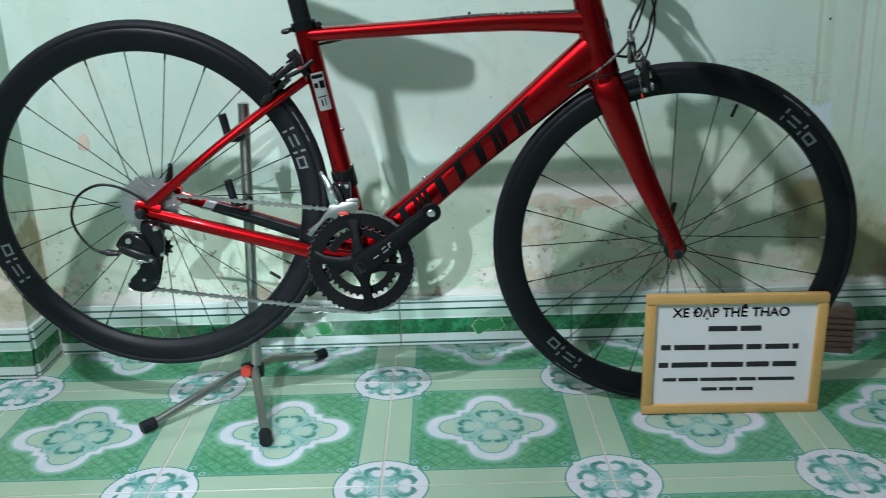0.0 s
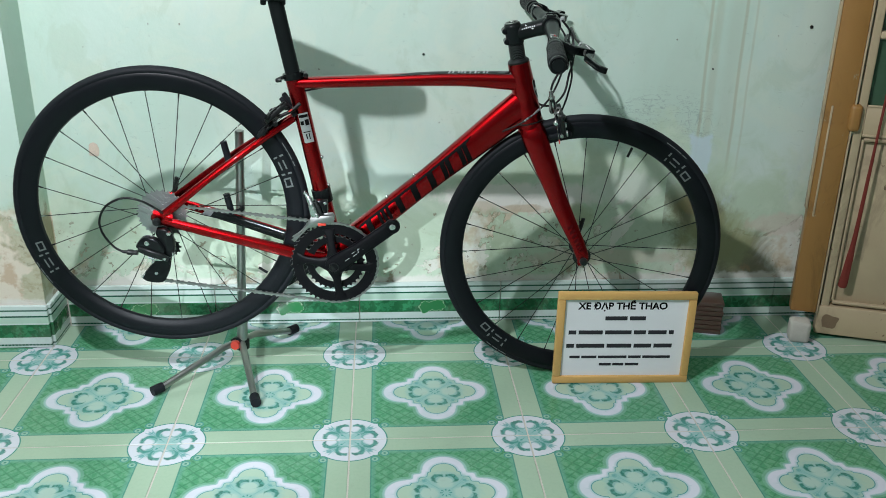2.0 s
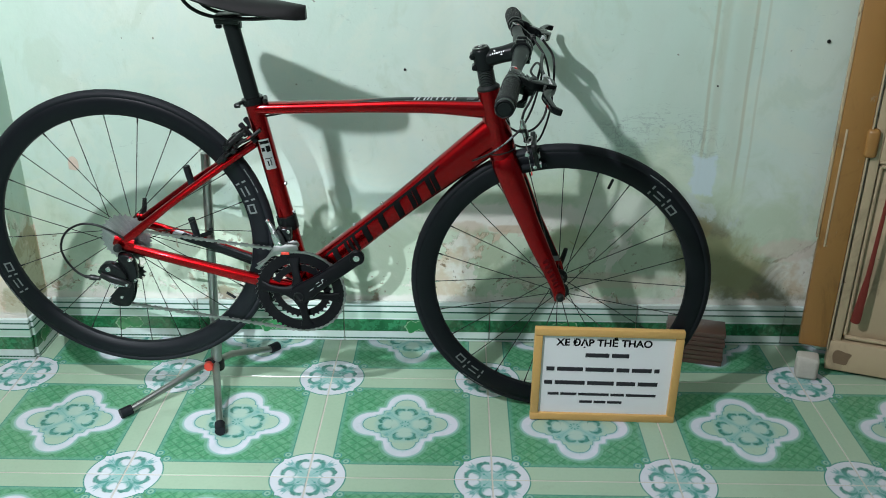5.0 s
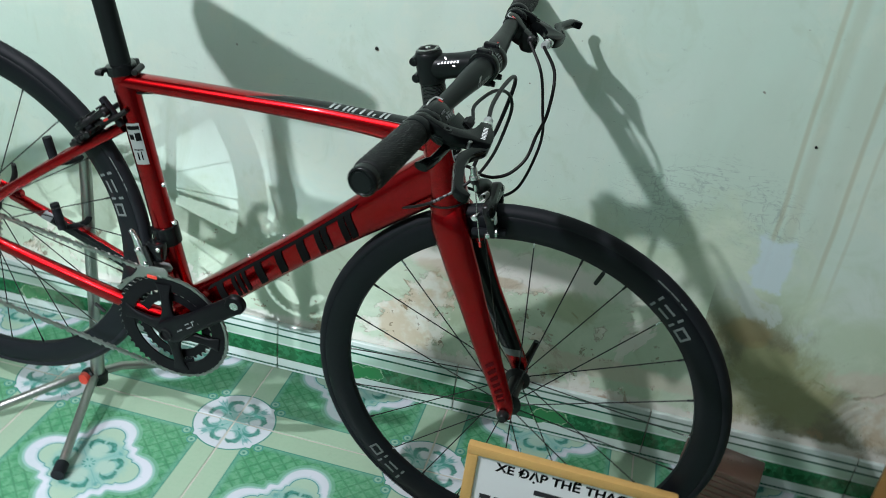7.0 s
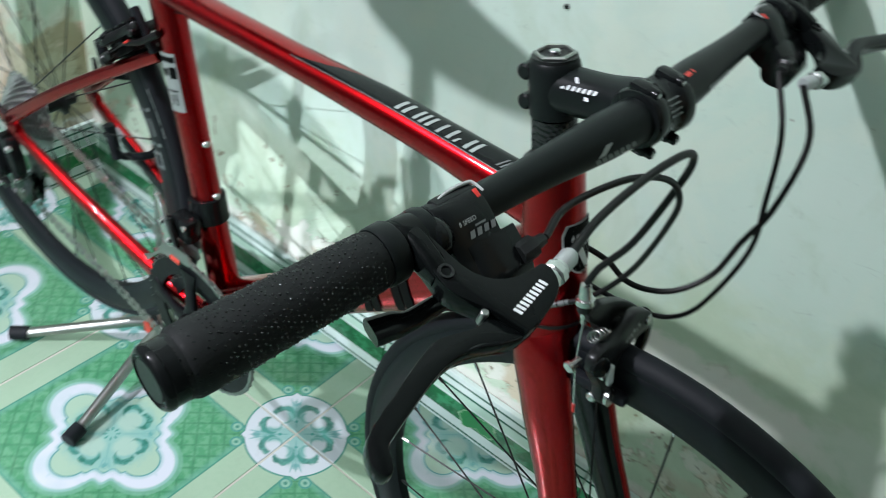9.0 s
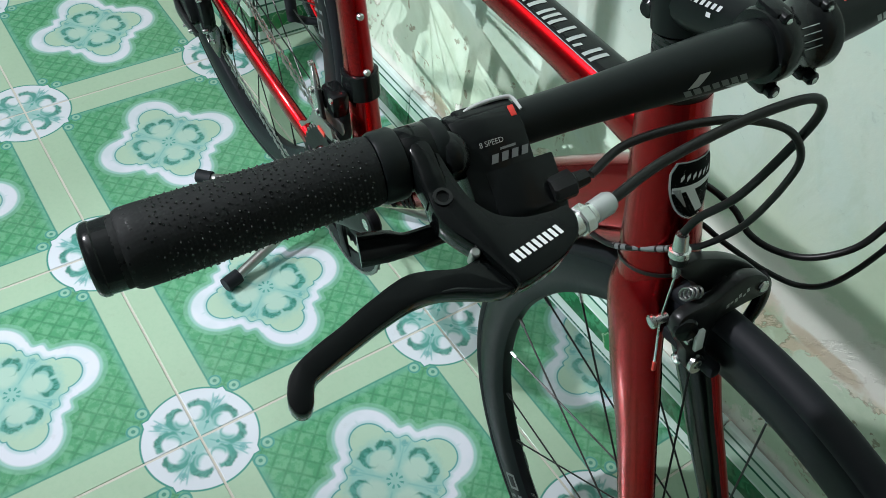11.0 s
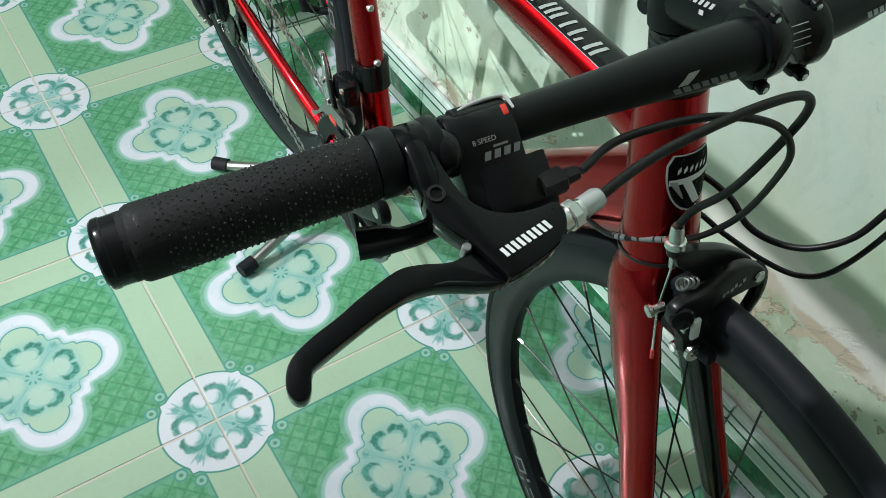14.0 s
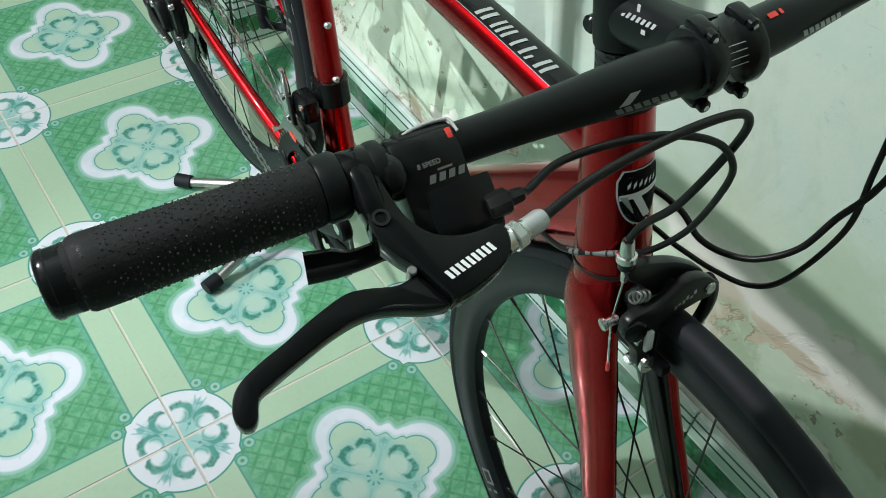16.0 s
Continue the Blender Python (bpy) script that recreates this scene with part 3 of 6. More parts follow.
def bars(rects, m, bm=None, slant=0.0):
    """Flat printed bars (x, y, width, height) in the xy plane of m."""
    own = bmesh.new()
    for x, y, w, h in rects:
        vs = [own.verts.new((x + dx * w + slant * dy * h, y + dy * h, 0)) for dx, dy in ((0, 0), (1, 0), (1, 1), (0, 1))]
        own.faces.new(vs)
    own.transform(m)
    return join(bm, own)


def skin(pts, radii, rects, smooth_n, off=0.0004, power=2.0, side=(0, 1, 0), slant=0.0, cut=6):
    """Printed patches (from, to along the line, from, to in degrees round it) that lie on a tube of these measures."""
    line = catmull(pts, smooth_n)
    rs = [(r, r) if isinstance(r, (int, float)) else r for r in radii]
    own = bmesh.new()

    def at(s, w):
        i = min(max(s, 0), 1) * (len(line) - 1)
        k = min(int(i), len(line) - 2)
        p = line[k].lerp(line[k + 1], i - k)
        d = (line[k + 1] - line[k]).normalized()
        b = Vector(side)
        b = (b - d * b.dot(d)).normalized()
        a = b.cross(d)
        q = s * (len(rs) - 1)
        j = min(int(q), len(rs) - 2)
        t = q - j
        t = t * t * (3 - 2 * t)
        ra, rb = (rs[j][n] * (1 - t) + rs[j + 1][n] * t + off for n in (0, 1))
        ca, sa = math.cos(radians(w)), math.sin(radians(w))
        ca = math.copysign(abs(ca) ** (2 / power), ca)
        sa = math.copysign(abs(sa) ** (2 / power), sa)
        return p + a * ca * ra + b * sa * rb

    for s0, s1, w0, w1 in rects:
        g = [[own.verts.new(at(s0 + (s1 - s0) * i / cut + slant * j / cut, w0 + (w1 - w0) * j / cut)) for j in range(cut + 1)] for i in range(cut + 1)]
        for i in range(cut):
            for j in range(cut):
                own.faces.new((g[i][j], g[i + 1][j], g[i + 1][j + 1], g[i][j + 1]))
    return own


def frame_m(o, x, y):
    """A frame at o with x along x and y near y."""
    x = Vector(x).normalized()
    y = Vector(y)
    y = (y - x * y.dot(x)).normalized()
    z = x.cross(y)
    return Matrix.Translation(o) @ Matrix((x, y, z)).transposed().to_4x4()


# ---- the room ----
def slab(name, lo, hi, mat, label="", category="", bevel=0.0):
    c = [(a + b) / 2 for a, b in zip(lo, hi)]
    s = [b - a for a, b in zip(lo, hi)]
    return tagged(part(name, box(c, s, bevel), mat, smooth=False), label, category, kind="structure")


slab("wall_north", (PIER_X, WALL_Y, -0.05), (2.6, WALL_Y + 0.3, 2.8), "wall", "pale mint limewashed wall, damp and peeling above the skirting", "wall")
slab("wall_pier", (-2.4, PIER_Y, -0.05), (PIER_X, WALL_Y + 0.3, 2.8), "wall", "pale mint plastered pier with peeled patches near the floor", "wall")
# unseen walls that close the room, coloured dark to cut bounced light
slab("wall_west", (-2.6, -3.6, -0.05), (-2.4, WALL_Y + 0.3, 2.8), "dimmed_wall", "plain dark grey unseen wall, kept dark to cut bounced light", "wall")
slab("wall_east", (2.6, -3.6, -0.05), (2.8, WALL_Y + 0.3, 2.8), "dimmed_wall", "plain dark grey unseen wall, kept dark to cut bounced light", "wall")
slab("wall_south", (-2.4, -3.6, -0.05), (2.6, -3.4, 2.8), "dimmed_wall", "plain dark grey unseen wall, kept dark to cut bounced light", "wall")
# unseen ceiling, greyed to hold down the fill from above
slab("ceiling", (-2.6, -3.6, 2.8), (2.8, WALL_Y + 0.3, 2.95), "ceiling", "plain grey unseen ceiling, kept dim to cut bounced light", "ceiling")
floor = slab("floor", (-2.4, -3.4, -0.12), (2.6, WALL_Y, -0.0011), "grout", "floor of green patterned glazed ceramic tiles with pale grout", "floor")


# ---- the door leaf ----
DOOR = pose(1.213, 0.083, 0, 0, 0, -19)


def build_door():
    d = empty("door_leaf", DOOR, "cream and ochre painted wooden door leaf, scuffed at its foot", "door")
    part("hinge_stile", box((0.034, 0.02, 1.06), (0.068, 0.04, 1.98), 0.004), "orange", d, "ochre painted stile")
    part("stile_edge", box((-0.0035, 0.012, 1.20), (0.007, 0.02, 1.66), 0.002), "cream", d, "worn cream edge")
    part("stile_edge", box((0.016, -0.0012, 0.50), (0.005, 0.0030, 0.30), 0.001), "cream", d, "worn cream edge")
    part("stile_bead", box((0.0700, 0.013, 1.06), (0.004, 0.034, 1.98), 0.001), "cream", d)
    part("inner_stile", box((0.088, 0.022, 1.06), (0.022, 0.034, 1.98), 0.003), "cream", d)
    part("outer_stile", box((0.68, 0.022, 1.06), (0.09, 0.036, 1.98), 0.003), "cream", d)
    part("bottom_rail", box((0.372, 0.02, 0.052), (0.60, 0.038, 0.085), 0.004), "cream", d, "scuffed cream bottom rail")
    part("rail_stain", plate([(-0.020, -0.020), (0.010, -0.022), (0.016, -0.004), (0.020, 0.010), (0.004, 0.014), (-0.016, 0.018), (-0.024, 0.004)], 0.0008, Matrix.Translation((0.110, 0.0008, 0.052)) @ pose(0, 0, 0, 90, 0, 0), smooth_n=32), "stain", d, "brown worn patch")
    part("lock_rail", box((0.367, 0.022, 0.615), (0.536, 0.034, 0.075), 0.003), "cream", d)
    part("rail_moulding", tube([(0.100, 0.006, 0.577), (0.63, 0.006, 0.577)], 0.0042, 8), "cream", d)
    part("rail_moulding", tube([(0.100, 0.006, 0.653), (0.63, 0.006, 0.653)], 0.0036, 8), "cream", d)
    part("hinge_block", box((0.074, 0.006, 0.622), (0.030, 0.036, 0.070), 0.010, seg=3), "orange", d, "ochre painted hinge block")
    part("lower_panel", box((0.367, 0.028, 0.338), (0.53, 0.012, 0.475), 0.003), "cream", d)
    part("panel_bead", tube([(0.106, 0.016, 0.112), (0.106, 0.016, 0.565)], 0.005, 8), "cream", d)
    part("panel_bead", tube([(0.106, 0.012, 0.566), (0.62, 0.012, 0.566)], 0.006, 8), "cream", d)
    part("panel_bead", tube([(0.106, 0.012, 0.106), (0.62, 0.012, 0.106)], 0.006, 8), "cream", d)
    part("glass_pane", box((0.367, 0.026, 0.735), (0.53, 0.006, 0.165), 0.0), "glass_green", d, "green painted glass pane")
    part("glazing_bar", box((0.367, 0.020, 0.83), (0.536, 0.028, 0.018), 0.003), "cream", d)
    part("glass_pane", box((0.367, 0.026, 1.0), (0.53, 0.006, 0.32), 0.0), "glass_green", d, "green painted glass pane")
    part("top_rail", box((0.367, 0.022, 1.60), (0.536, 0.034, 0.88), 0.003), "cream", d)
    return d


build_door()
lump = box((0, 0, 0.034), (0.054, 0.050, 0.062), 0.010, seg=3)
for v in lump.verts:
    v.co += noise.noise_vector(v.co * 60.0) * 0.004
foot = part("cement_foot", lump, "cement", None, m=pose(1.226, 0.040, -0.003, 0, 0, -19))
tagged(foot, "whitewashed cement lump at the foot of the door", "door stop")
ribbon = empty("cloth_strap", DOOR, "dark red cloth strap hanging down the door", "strap")
part("band", tube([(0.142, -0.008, 0.90), (0.134, -0.010, 0.62), (0.129, -0.012, 0.40), (0.126, -0.013, 0.29)], [(0.0030, 0.0012), (0.0034, 0.0014), (0.0050, 0.0015), (0.0062, 0.0015)], 10, smooth_n=20, side=(0, 1, 0)), "ribbon", ribbon)
part("strap_end", tube([(0.126, -0.013, 0.295), (0.123, -0.014, 0.235), (0.119, -0.014, 0.170), (0.118, -0.014, 0.160)], [(0.0062, 0.002), (0.0095, 0.002), (0.0120, 0.002), (0.0060, 0.002)], 10, smooth_n=14), "ribbon", ribbon)

# ---- the bicycle ----
BIKE = pose(0, -0.092, 0, 2.4, 0, -2.0)
bike = empty("bicycle", BIKE, "red road bicycle with flat handlebar and black deep-rim wheels", "bicycle")
RA, FA, BB = Vector((-0.4285, -0.008, 0.4400)), Vector((0.5520, 0, 0.3388)), Vector((-0.034, -0.002, 0.3255))
KNOT = Vector((-0.034, 0, 0.330))
HT, HB = Vector((0.381, 0, 0.790)), Vector((0.412, 0, 0.660))
ST = Vector((-0.116, 0, 0.762))
UP = (HT - HB).normalized()


def turn_about(deg):
    return Matrix.Translation(HB) @ Matrix.Rotation(radians(deg), 4, UP) @ Matrix.Translation(-HB)


STEER = turn_about(-1.5)

frame_mesh = bmesh.new()
tube([(-0.112, 0, 0.741), (0.06, 0, 0.748), (0.24, 0, 0.754), (0.395, 0, 0.750)], [(0.0125, 0.017), (0.013, 0.017), (0.016, 0.019), (0.021, 0.021)], 20, frame_mesh, smooth_n=24, power=2.4)
tube([KNOT + Vector((0, 0, 0.005)), (0.17, 0, 0.507), (0.405, 0, 0.705)], [(0.030, 0.027), (0.027, 0.022), (0.037, 0.0235)], 22, frame_mesh, smooth_n=20, power=2.6)
tube([ST, ST.lerp(KNOT, 0.45), KNOT], [(0.019, 0.017), (0.0185, 0.016), (0.020, 0.019)], 20, frame_mesh, smooth_n=16, power=2.3)
tube([HT + UP * 0.002, HT.lerp(HB, 0.5), HB], [0.0245, 0.0270, 0.0295], 28, frame_mesh, smooth_n=12)
lathe([(0.022, -0.036), (0.0245, -0.034), (0.0245, 0.034), (0.022, 0.036)], axis_m(BB, BB + Vector((0, 1, 0))), 32, frame_mesh)
for s in (-1, 1):
    tube([(-0.118, s * 0.010, 0.664), (-0.20, s * 0.026, 0.610), (-0.30, s * 0.046, 0.540), (-0.418, s * 0.062, 0.448)], [(0.0085, 0.007), (0.008, 0.007), (0.008, 0.007), (0.010, 0.006)], 14, frame_mesh, smooth_n=22, power=2.4)
    tube([(-0.052, s * 0.030, 0.326), (-0.13, s * 0.040, 0.349), (-0.28, s * 0.054, 0.396), (-0.418, s * 0.062, 0.437)], [(0.016, 0.010), (0.0145, 0.009), (0.0125, 0.008), (0.011, 0.006)], 14, frame_mesh, smooth_n=22, power=2.6)
    tube([(-0.440, s * 0.062, 0.452), (-0.418, s * 0.062, 0.443), (-0.395, s * 0.061, 0.441)], [(0.012, 0.005), (0.017, 0.0055), (0.012, 0.006)], 12, frame_mesh, smooth_n=8)
frame_part = part("frame", frame_mesh, "red", bike, "candy red alloy frame")
for s in (-1, 1):
    inner = -90 * s
    STAY = ([(-0.052, s * 0.030, 0.326), (-0.13, s * 0.040, 0.349), (-0.28, s * 0.054, 0.396), (-0.418, s * 0.062, 0.437)], [(0.016, 0.010), (0.0145, 0.009), (0.0125, 0.008), (0.011, 0.006)])
    part("stay_panel", skin(*STAY, [(0.20, 0.80, inner - 58, inner + 58)], 22, off=0.0006, power=2.6, cut=14), "gloss", frame_part, "glossy black inner face of a chain stay")
    part("stay_band", skin(*STAY, [(0.802, 0.85, inner - 62, inner + 62)], 22, off=0.0008, power=2.6, slant=-0.03 * s, cut=8), "pale_grey", frame_part, "silver printed band")


# ---- wheels ----
def wheel(name, c, m, rear):
    Y = Vector((0, 1, 0))
    mm = axis_m(c, c + Y) @ Matrix.Diagonal((1.014, 1.014, 1.0, 1.0) if rear else (1.017, 1.017, 1.0, 1.0))
    rim_prof = [(0.2780, 0.0), (0.2800, 0.006), (0.288, 0.0105), (0.298, 0.0125), (0.310, 0.0125), (0.318, 0.0115), (0.3195, 0.010), (0.3195, -0.010), (0.318, -0.0115), (0.310, -0.0125), (0.298, -0.0125), (0.288, -0.0105), (0.2800, -0.006)]
    w = part(name, lathe(rim_prof, mm, 96, closed=True), "rim", bike, "black deep carbon wheel", m)
    tyre = [(0.318 + 0.0, 0.0105), (0.322, 0.0122), (0.326, 0.0115), (0.3305, 0.007), (0.3328, 0.0025), (0.3328, -0.0025), (0.3305, -0.007), (0.326, -0.0115), (0.322, -0.0122), (0.318, -0.0105)]
    part("tyre", lathe(tyre, mm, 96, closed=True), "tyre", w, "black rubber tyre")
    fl = 0.030 if rear else 0.034
    hub = [(0.0, -0.052), (0.007, -0.052), (0.011, -0.048), (0.011, -fl - 0.003), (0.021, -fl), (0.021, -fl + 0.003), (0.012, -fl + 0.008), (0.012, fl - 0.008), (0.021, fl - 0.003), (0.021, fl), (0.011, fl + 0.003), (0.011, 0.048), (0.007, 0.052), (0.0, 0.052)]
    part("hub", lathe(hub, mm, 28), "black", w)
    for k in range(24):
        far = k % 2 == 0
        a = radians(15 * k + (2.6 if rear else 1.2))
        lean = 0.0 if far or not rear else (1.35 if k % 4 == 3 else -1.35)
        at = lambda r, w, y: mm @ Vector((-r * math.cos(w), r * math.sin(w), y))
        p0 = at(0.0205, a + lean, fl if far else (-0.6 * fl if rear else -fl))
        p1 = at(0.2785, a, 0.001 if far else -0.001)
        part("spoke", tube([p0, p1], 0.0010, 6), "black", w)
        part("nipple", tube([p1.lerp(p0, 0.038), p1], 0.0018, 6), "steel" if k % 3 == 0 else "black", w)
    for a0 in (WHEEL_MARKS[name]):
        for side in (-1, 1):
            for k, (da, r0, r1, wdt) in enumerate(((0.0, 0.287, 0.311, 0.0042), (0.072, 0.2915, 0.2950, 0.022), (0.072, 0.3025, 0.3060, 0.022), (0.145, 0.287, 0.311, 0.0042), (0.215, 0.288, 0.2915, 0.021), (0.215, 0.3015, 0.3050, 0.021), (0.183, 0.288, 0.3050, 0.0038), (0.247, 0.288, 0.3050, 0.0038), (-0.04, 0.3225, 0.3245, 0.022), (0.03, 0.3225, 0.3245, 0.016), (0.09, 0.3225, 0.3245, 0.012))):
                a = radians(a0) + (0.25 - da if side < 0 else da - 0.25)
                own = bmesh.new()
                vs = [own.verts.new(mm @ Vector((r * math.cos(a + q / 0.3), r * math.sin(a + q / 0.3), -side * ((0.0132 - max(0, 0.298 - r) * 0.165) if r < 0.315 else 0.0128)))) for r, q in ((r0, -wdt / 2), (r0, wdt / 2), (r1, wdt / 2), (r1, -wdt / 2))]
                own.faces.new(vs)
                part("rim_mark", own, "pale_grey", w, "pale grey printed bar")
    a = radians(VALVES[name])
    part("valve", rod(mm @ Vector((0.275 * math.cos(a), 0.275 * math.sin(a), 0)), mm @ Vector((0.251 * math.cos(a), 0.251 * math.sin(a), 0)), 0.0032), "black", w)
    return w


WHEEL_MARKS = {"rear_wheel": (-14, 168), "front_wheel": (-41, 141)}
VALVES = {"rear_wheel": 215, "front_wheel": 111}
REAR_TURN = Matrix.Translation(RA) @ pose(0, 0, 0, -0.6, 0, 1.2) @ Matrix.Translation(-RA)
rear_wheel = wheel("rear_wheel", RA, REAR_TURN, True)
front_wheel = wheel("front_wheel", FA, STEER, False)

# ---- fork ----
fork = bmesh.new()
tube([HB + UP * 0.002, HB - UP * 0.02, HB - UP * 0.045], [(0.0295, 0.0295), (0.0300, 0.0310), (0.0215, 0.0270)], 24, fork, smooth_n=10)
BLADE = {}
for s in (-1, 1):
    BLADE[s] = ([HB + Vector((0.0, s * 0.009, 0.002)), HB + Vector((0.011, s * 0.021, -0.030)), HB + Vector((0.033, s * 0.030 + 0.003, -0.082)), HB + Vector((0.075, s * 0.038 + 0.005, -0.180)), FA + Vector((-0.008, s * 0.051, 0.025)), FA + Vector((0.0, s * 0.052, -0.012))],
                [(0.0235, 0.012), (0.0290, 0.0155), (0.0262, 0.0128), (0.0210, 0.010), (0.0155, 0.0080), (0.012, 0.006)])
    tube(*BLADE[s], 18, fork, smooth_n=30, power=2.2)
fork_part = part("fork", fork, "red", bike, "candy red fork", STEER)
for s in (-1, 1):
    inner = -90 * s
    part("inner_panel", skin(*BLADE[s], [(0.39, 0.76, inner - 62, inner + 62)], 30, off=0.0006, power=2.2, cut=14), "gloss", fork_part, "glossy black inner face of a fork blade")
    part("blade_band", skin(*BLADE[s], [(0.762, 0.788, inner - 66, inner + 66)], 30, off=0.0008, power=2.2, slant=-0.03 * s, cut=8), "pale_grey", fork_part, "silver printed band")
    for k in range(7):
        part("blade_mark", skin(*BLADE[s], [(0.690 + 0.0175 * k, 0.699 + 0.0175 * k, -inner - 22, -inner + 20)], 30, off=0.0006, power=2.2, slant=0.006), "dark_red", fork_part, "dark printed bar")

# ---- seat ----
SP_TOP = ST + (ST - KNOT).normalized() * 0.165
part("seatpost", tube([ST - (ST - KNOT).normalized() * 0.05, SP_TOP], [(0.0165, 0.0135), (0.0165, 0.0135)], 22, power=2.3), "satin", bike, "black aero seatpost")
TOP_TUBE = ([(-0.112, 0, 0.741), (0.06, 0, 0.748), (0.24, 0, 0.754), (0.395, 0, 0.750)], [(0.0125, 0.017), (0.013, 0.017), (0.016, 0.019), (0.021, 0.021)])
DOWN_TUBE = ([KNOT + Vector((0, 0, 0.005)), (0.17, 0, 0.507), (0.405, 0, 0.705)], [(0.030, 0.027), (0.027, 0.022), (0.037, 0.0235)])
SEAT_TUBE = ([ST, ST.lerp(KNOT, 0.45), KNOT], [(0.019, 0.017), (0.0185, 0.016), (0.020, 0.019)])
HEAD_TUBE = ([HT + UP * 0.002, HT.lerp(HB, 0.5), HB], [0.0245, 0.0270, 0.0295])

# printed marks on the frame
for sgn in (-1, 1):
    mid = sgn * 90
    lo, hi = mid - 38, mid + 38
    rects = []
    for k, strokes in enumerate((1, 3, 1, 1, 1, 2, 2)):
        s_0 = 0.185 + 0.084 * k
        for j in range(strokes):
            q = s_0 + (0.026 if strokes == 1 else 0.008) + 0.023 * j
            rects.append((q, q + (0.028 if strokes == 1 else 0.015 if strokes == 3 else 0.020), lo, hi))
    rects += [(0.187 + 0.0485 * k, 0.187 + 0.0485 * (k + 1), lo, lo + 13) if sgn < 0 else (0.187 + 0.0485 * k, 0.187 + 0.0485 * (k + 1), hi - 13, hi) for k in range(12)]
    part("down_tube_mark", skin(*DOWN_TUBE, rects, 20, off=0.0013, power=2.6, slant=0.024 * sgn), "ink", frame_part, "black printed strokes")
panel = [(0.62, 0.985, 128, 216)] + [(0.40 + 0.22 / 32 * k, 0.40 + 0.22 / 32 * (k + 1), 216 - 2.75 * (k + 0.5), 216) for k in range(32)]
part("top_tube_panel", skin(*TOP_TUBE, panel, 24, power=2.4, cut=16), "gloss", frame_part, "black panel on the top tube")
for s0, s1, w0, w1 in ((0.644, 0.652, 208, 230), (0.660, 0.668, 208, 230), (0.684, 0.691, 208, 230), (0.698, 0.705, 208, 230), (0.712, 0.719, 208, 230), (0.737, 0.744, 208, 230), (0.760, 0.768, 208, 230), (0.776, 0.782, 219, 230), (0.800, 0.808, 208, 230), (0.816, 0.824, 208, 230), (0.930, 0.938, 208, 230), (0.948, 0.956, 208, 230)):
    part("top_tube_mark", skin(*TOP_TUBE, [(s0, s1, 210 - (230 - w0) * 1.6, 210 - (230 - w1) * 1.6)], 24, off=0.0009, power=2.4, slant=-0.006), "silver", frame_part, "silver printed bar")
part("top_tube_mark", skin(*TOP_TUBE, [(0.878 + 0.009 * k, 0.882 + 0.009 * k, 178, 206) for k in range(4)], 24, off=0.0009, power=2.4, slant=-0.01), "grey", frame_part)
part("top_tube_line", skin(*TOP_TUBE, [(0.40, 0.985, 216, 218.4)], 24, off=0.0007, power=2.4, cut=16), "pale_grey", frame_part, "thin silver line")
part("seat_tube_sticker", skin(*SEAT_TUBE, [(0.225, 0.40, 228, 292)], 16, power=2.3), "silver", frame_part, "silver sticker with black print")
part("sticker_print", skin(*SEAT_TUBE, [(0.235, 0.252, 232, 288), (0.265, 0.30, 234, 262), (0.272, 0.295, 268, 286), (0.335, 0.34, 240, 282), (0.345, 0.38, 250, 256), (0.35, 0.38, 266, 272)], 16, off=0.0007, power=2.3), "ink", frame_part)
def shield(s0, s1, half, n=36):
    """Thin rows that fill a shield from s0 to s1 along the head tube."""
    rows = []
    for k in range(n):
        f = (k + 0.5) / n
        w = half * min(1.0, 0.80 + f * 1.2) * (max(0.0, 1.0 - max(0.0, f - 0.30) ** 2 / 0.49)) ** 0.5
        rows.append((s0 + (s1 - s0) * k / n, s0 + (s1 - s0) * (k + 1) / n, 181 - w, 181 + w))
    return rows


part("head_badge", skin(*HEAD_TUBE, shield(0.30, 0.645, 41), 12, off=0.0006, cut=4), "white", frame_part, "black shield badge with a white rim and print")
part("badge_field", skin(*HEAD_TUBE, shield(0.306, 0.634, 38), 12, off=0.0011, cut=4), "ink", frame_part, "black field of the badge")
for k in range(6):
    part("badge_print", skin(*HEAD_TUBE, [(0.362, 0.388, 156 + 9 * k, 161 + 9 * k)], 12, off=0.0016, slant=0.02, cut=3), "white", frame_part, "white printed bar")
part("badge_band", skin(*HEAD_TUBE, [(0.418, 0.452, 145, 217)], 12, off=0.0016, slant=0.02, cut=8), "white", frame_part, "white printed band")
part("badge_stroke", skin(*HEAD_TUBE, [(0.45 + 0.0055 * k, 0.4557 + 0.0055 * k, 171 + (14 - 0.75 * k), 185 + (14 - 0.75 * k)) for k in range(28)], 12, off=0.0016, cut=3), "white", frame_part, "slanted white stroke")
part("badge_stroke", skin(*HEAD_TUBE, [(0.45 + 0.006 * k, 0.4563 + 0.006 * k, 205 - 0.6 * k, 216 - 1.1 * k) for k in range(18)], 12, off=0.0016, cut=3), "silver", frame_part, "slanted grey stroke")
part("crown_race", lathe([(0.0290, -0.001), (0.0305, -0.001), (0.0305, 0.0018), (0.0290, 0.0018)], axis_m(HB, HB + UP), 40, closed=True), "black", bike, "black bearing ring")

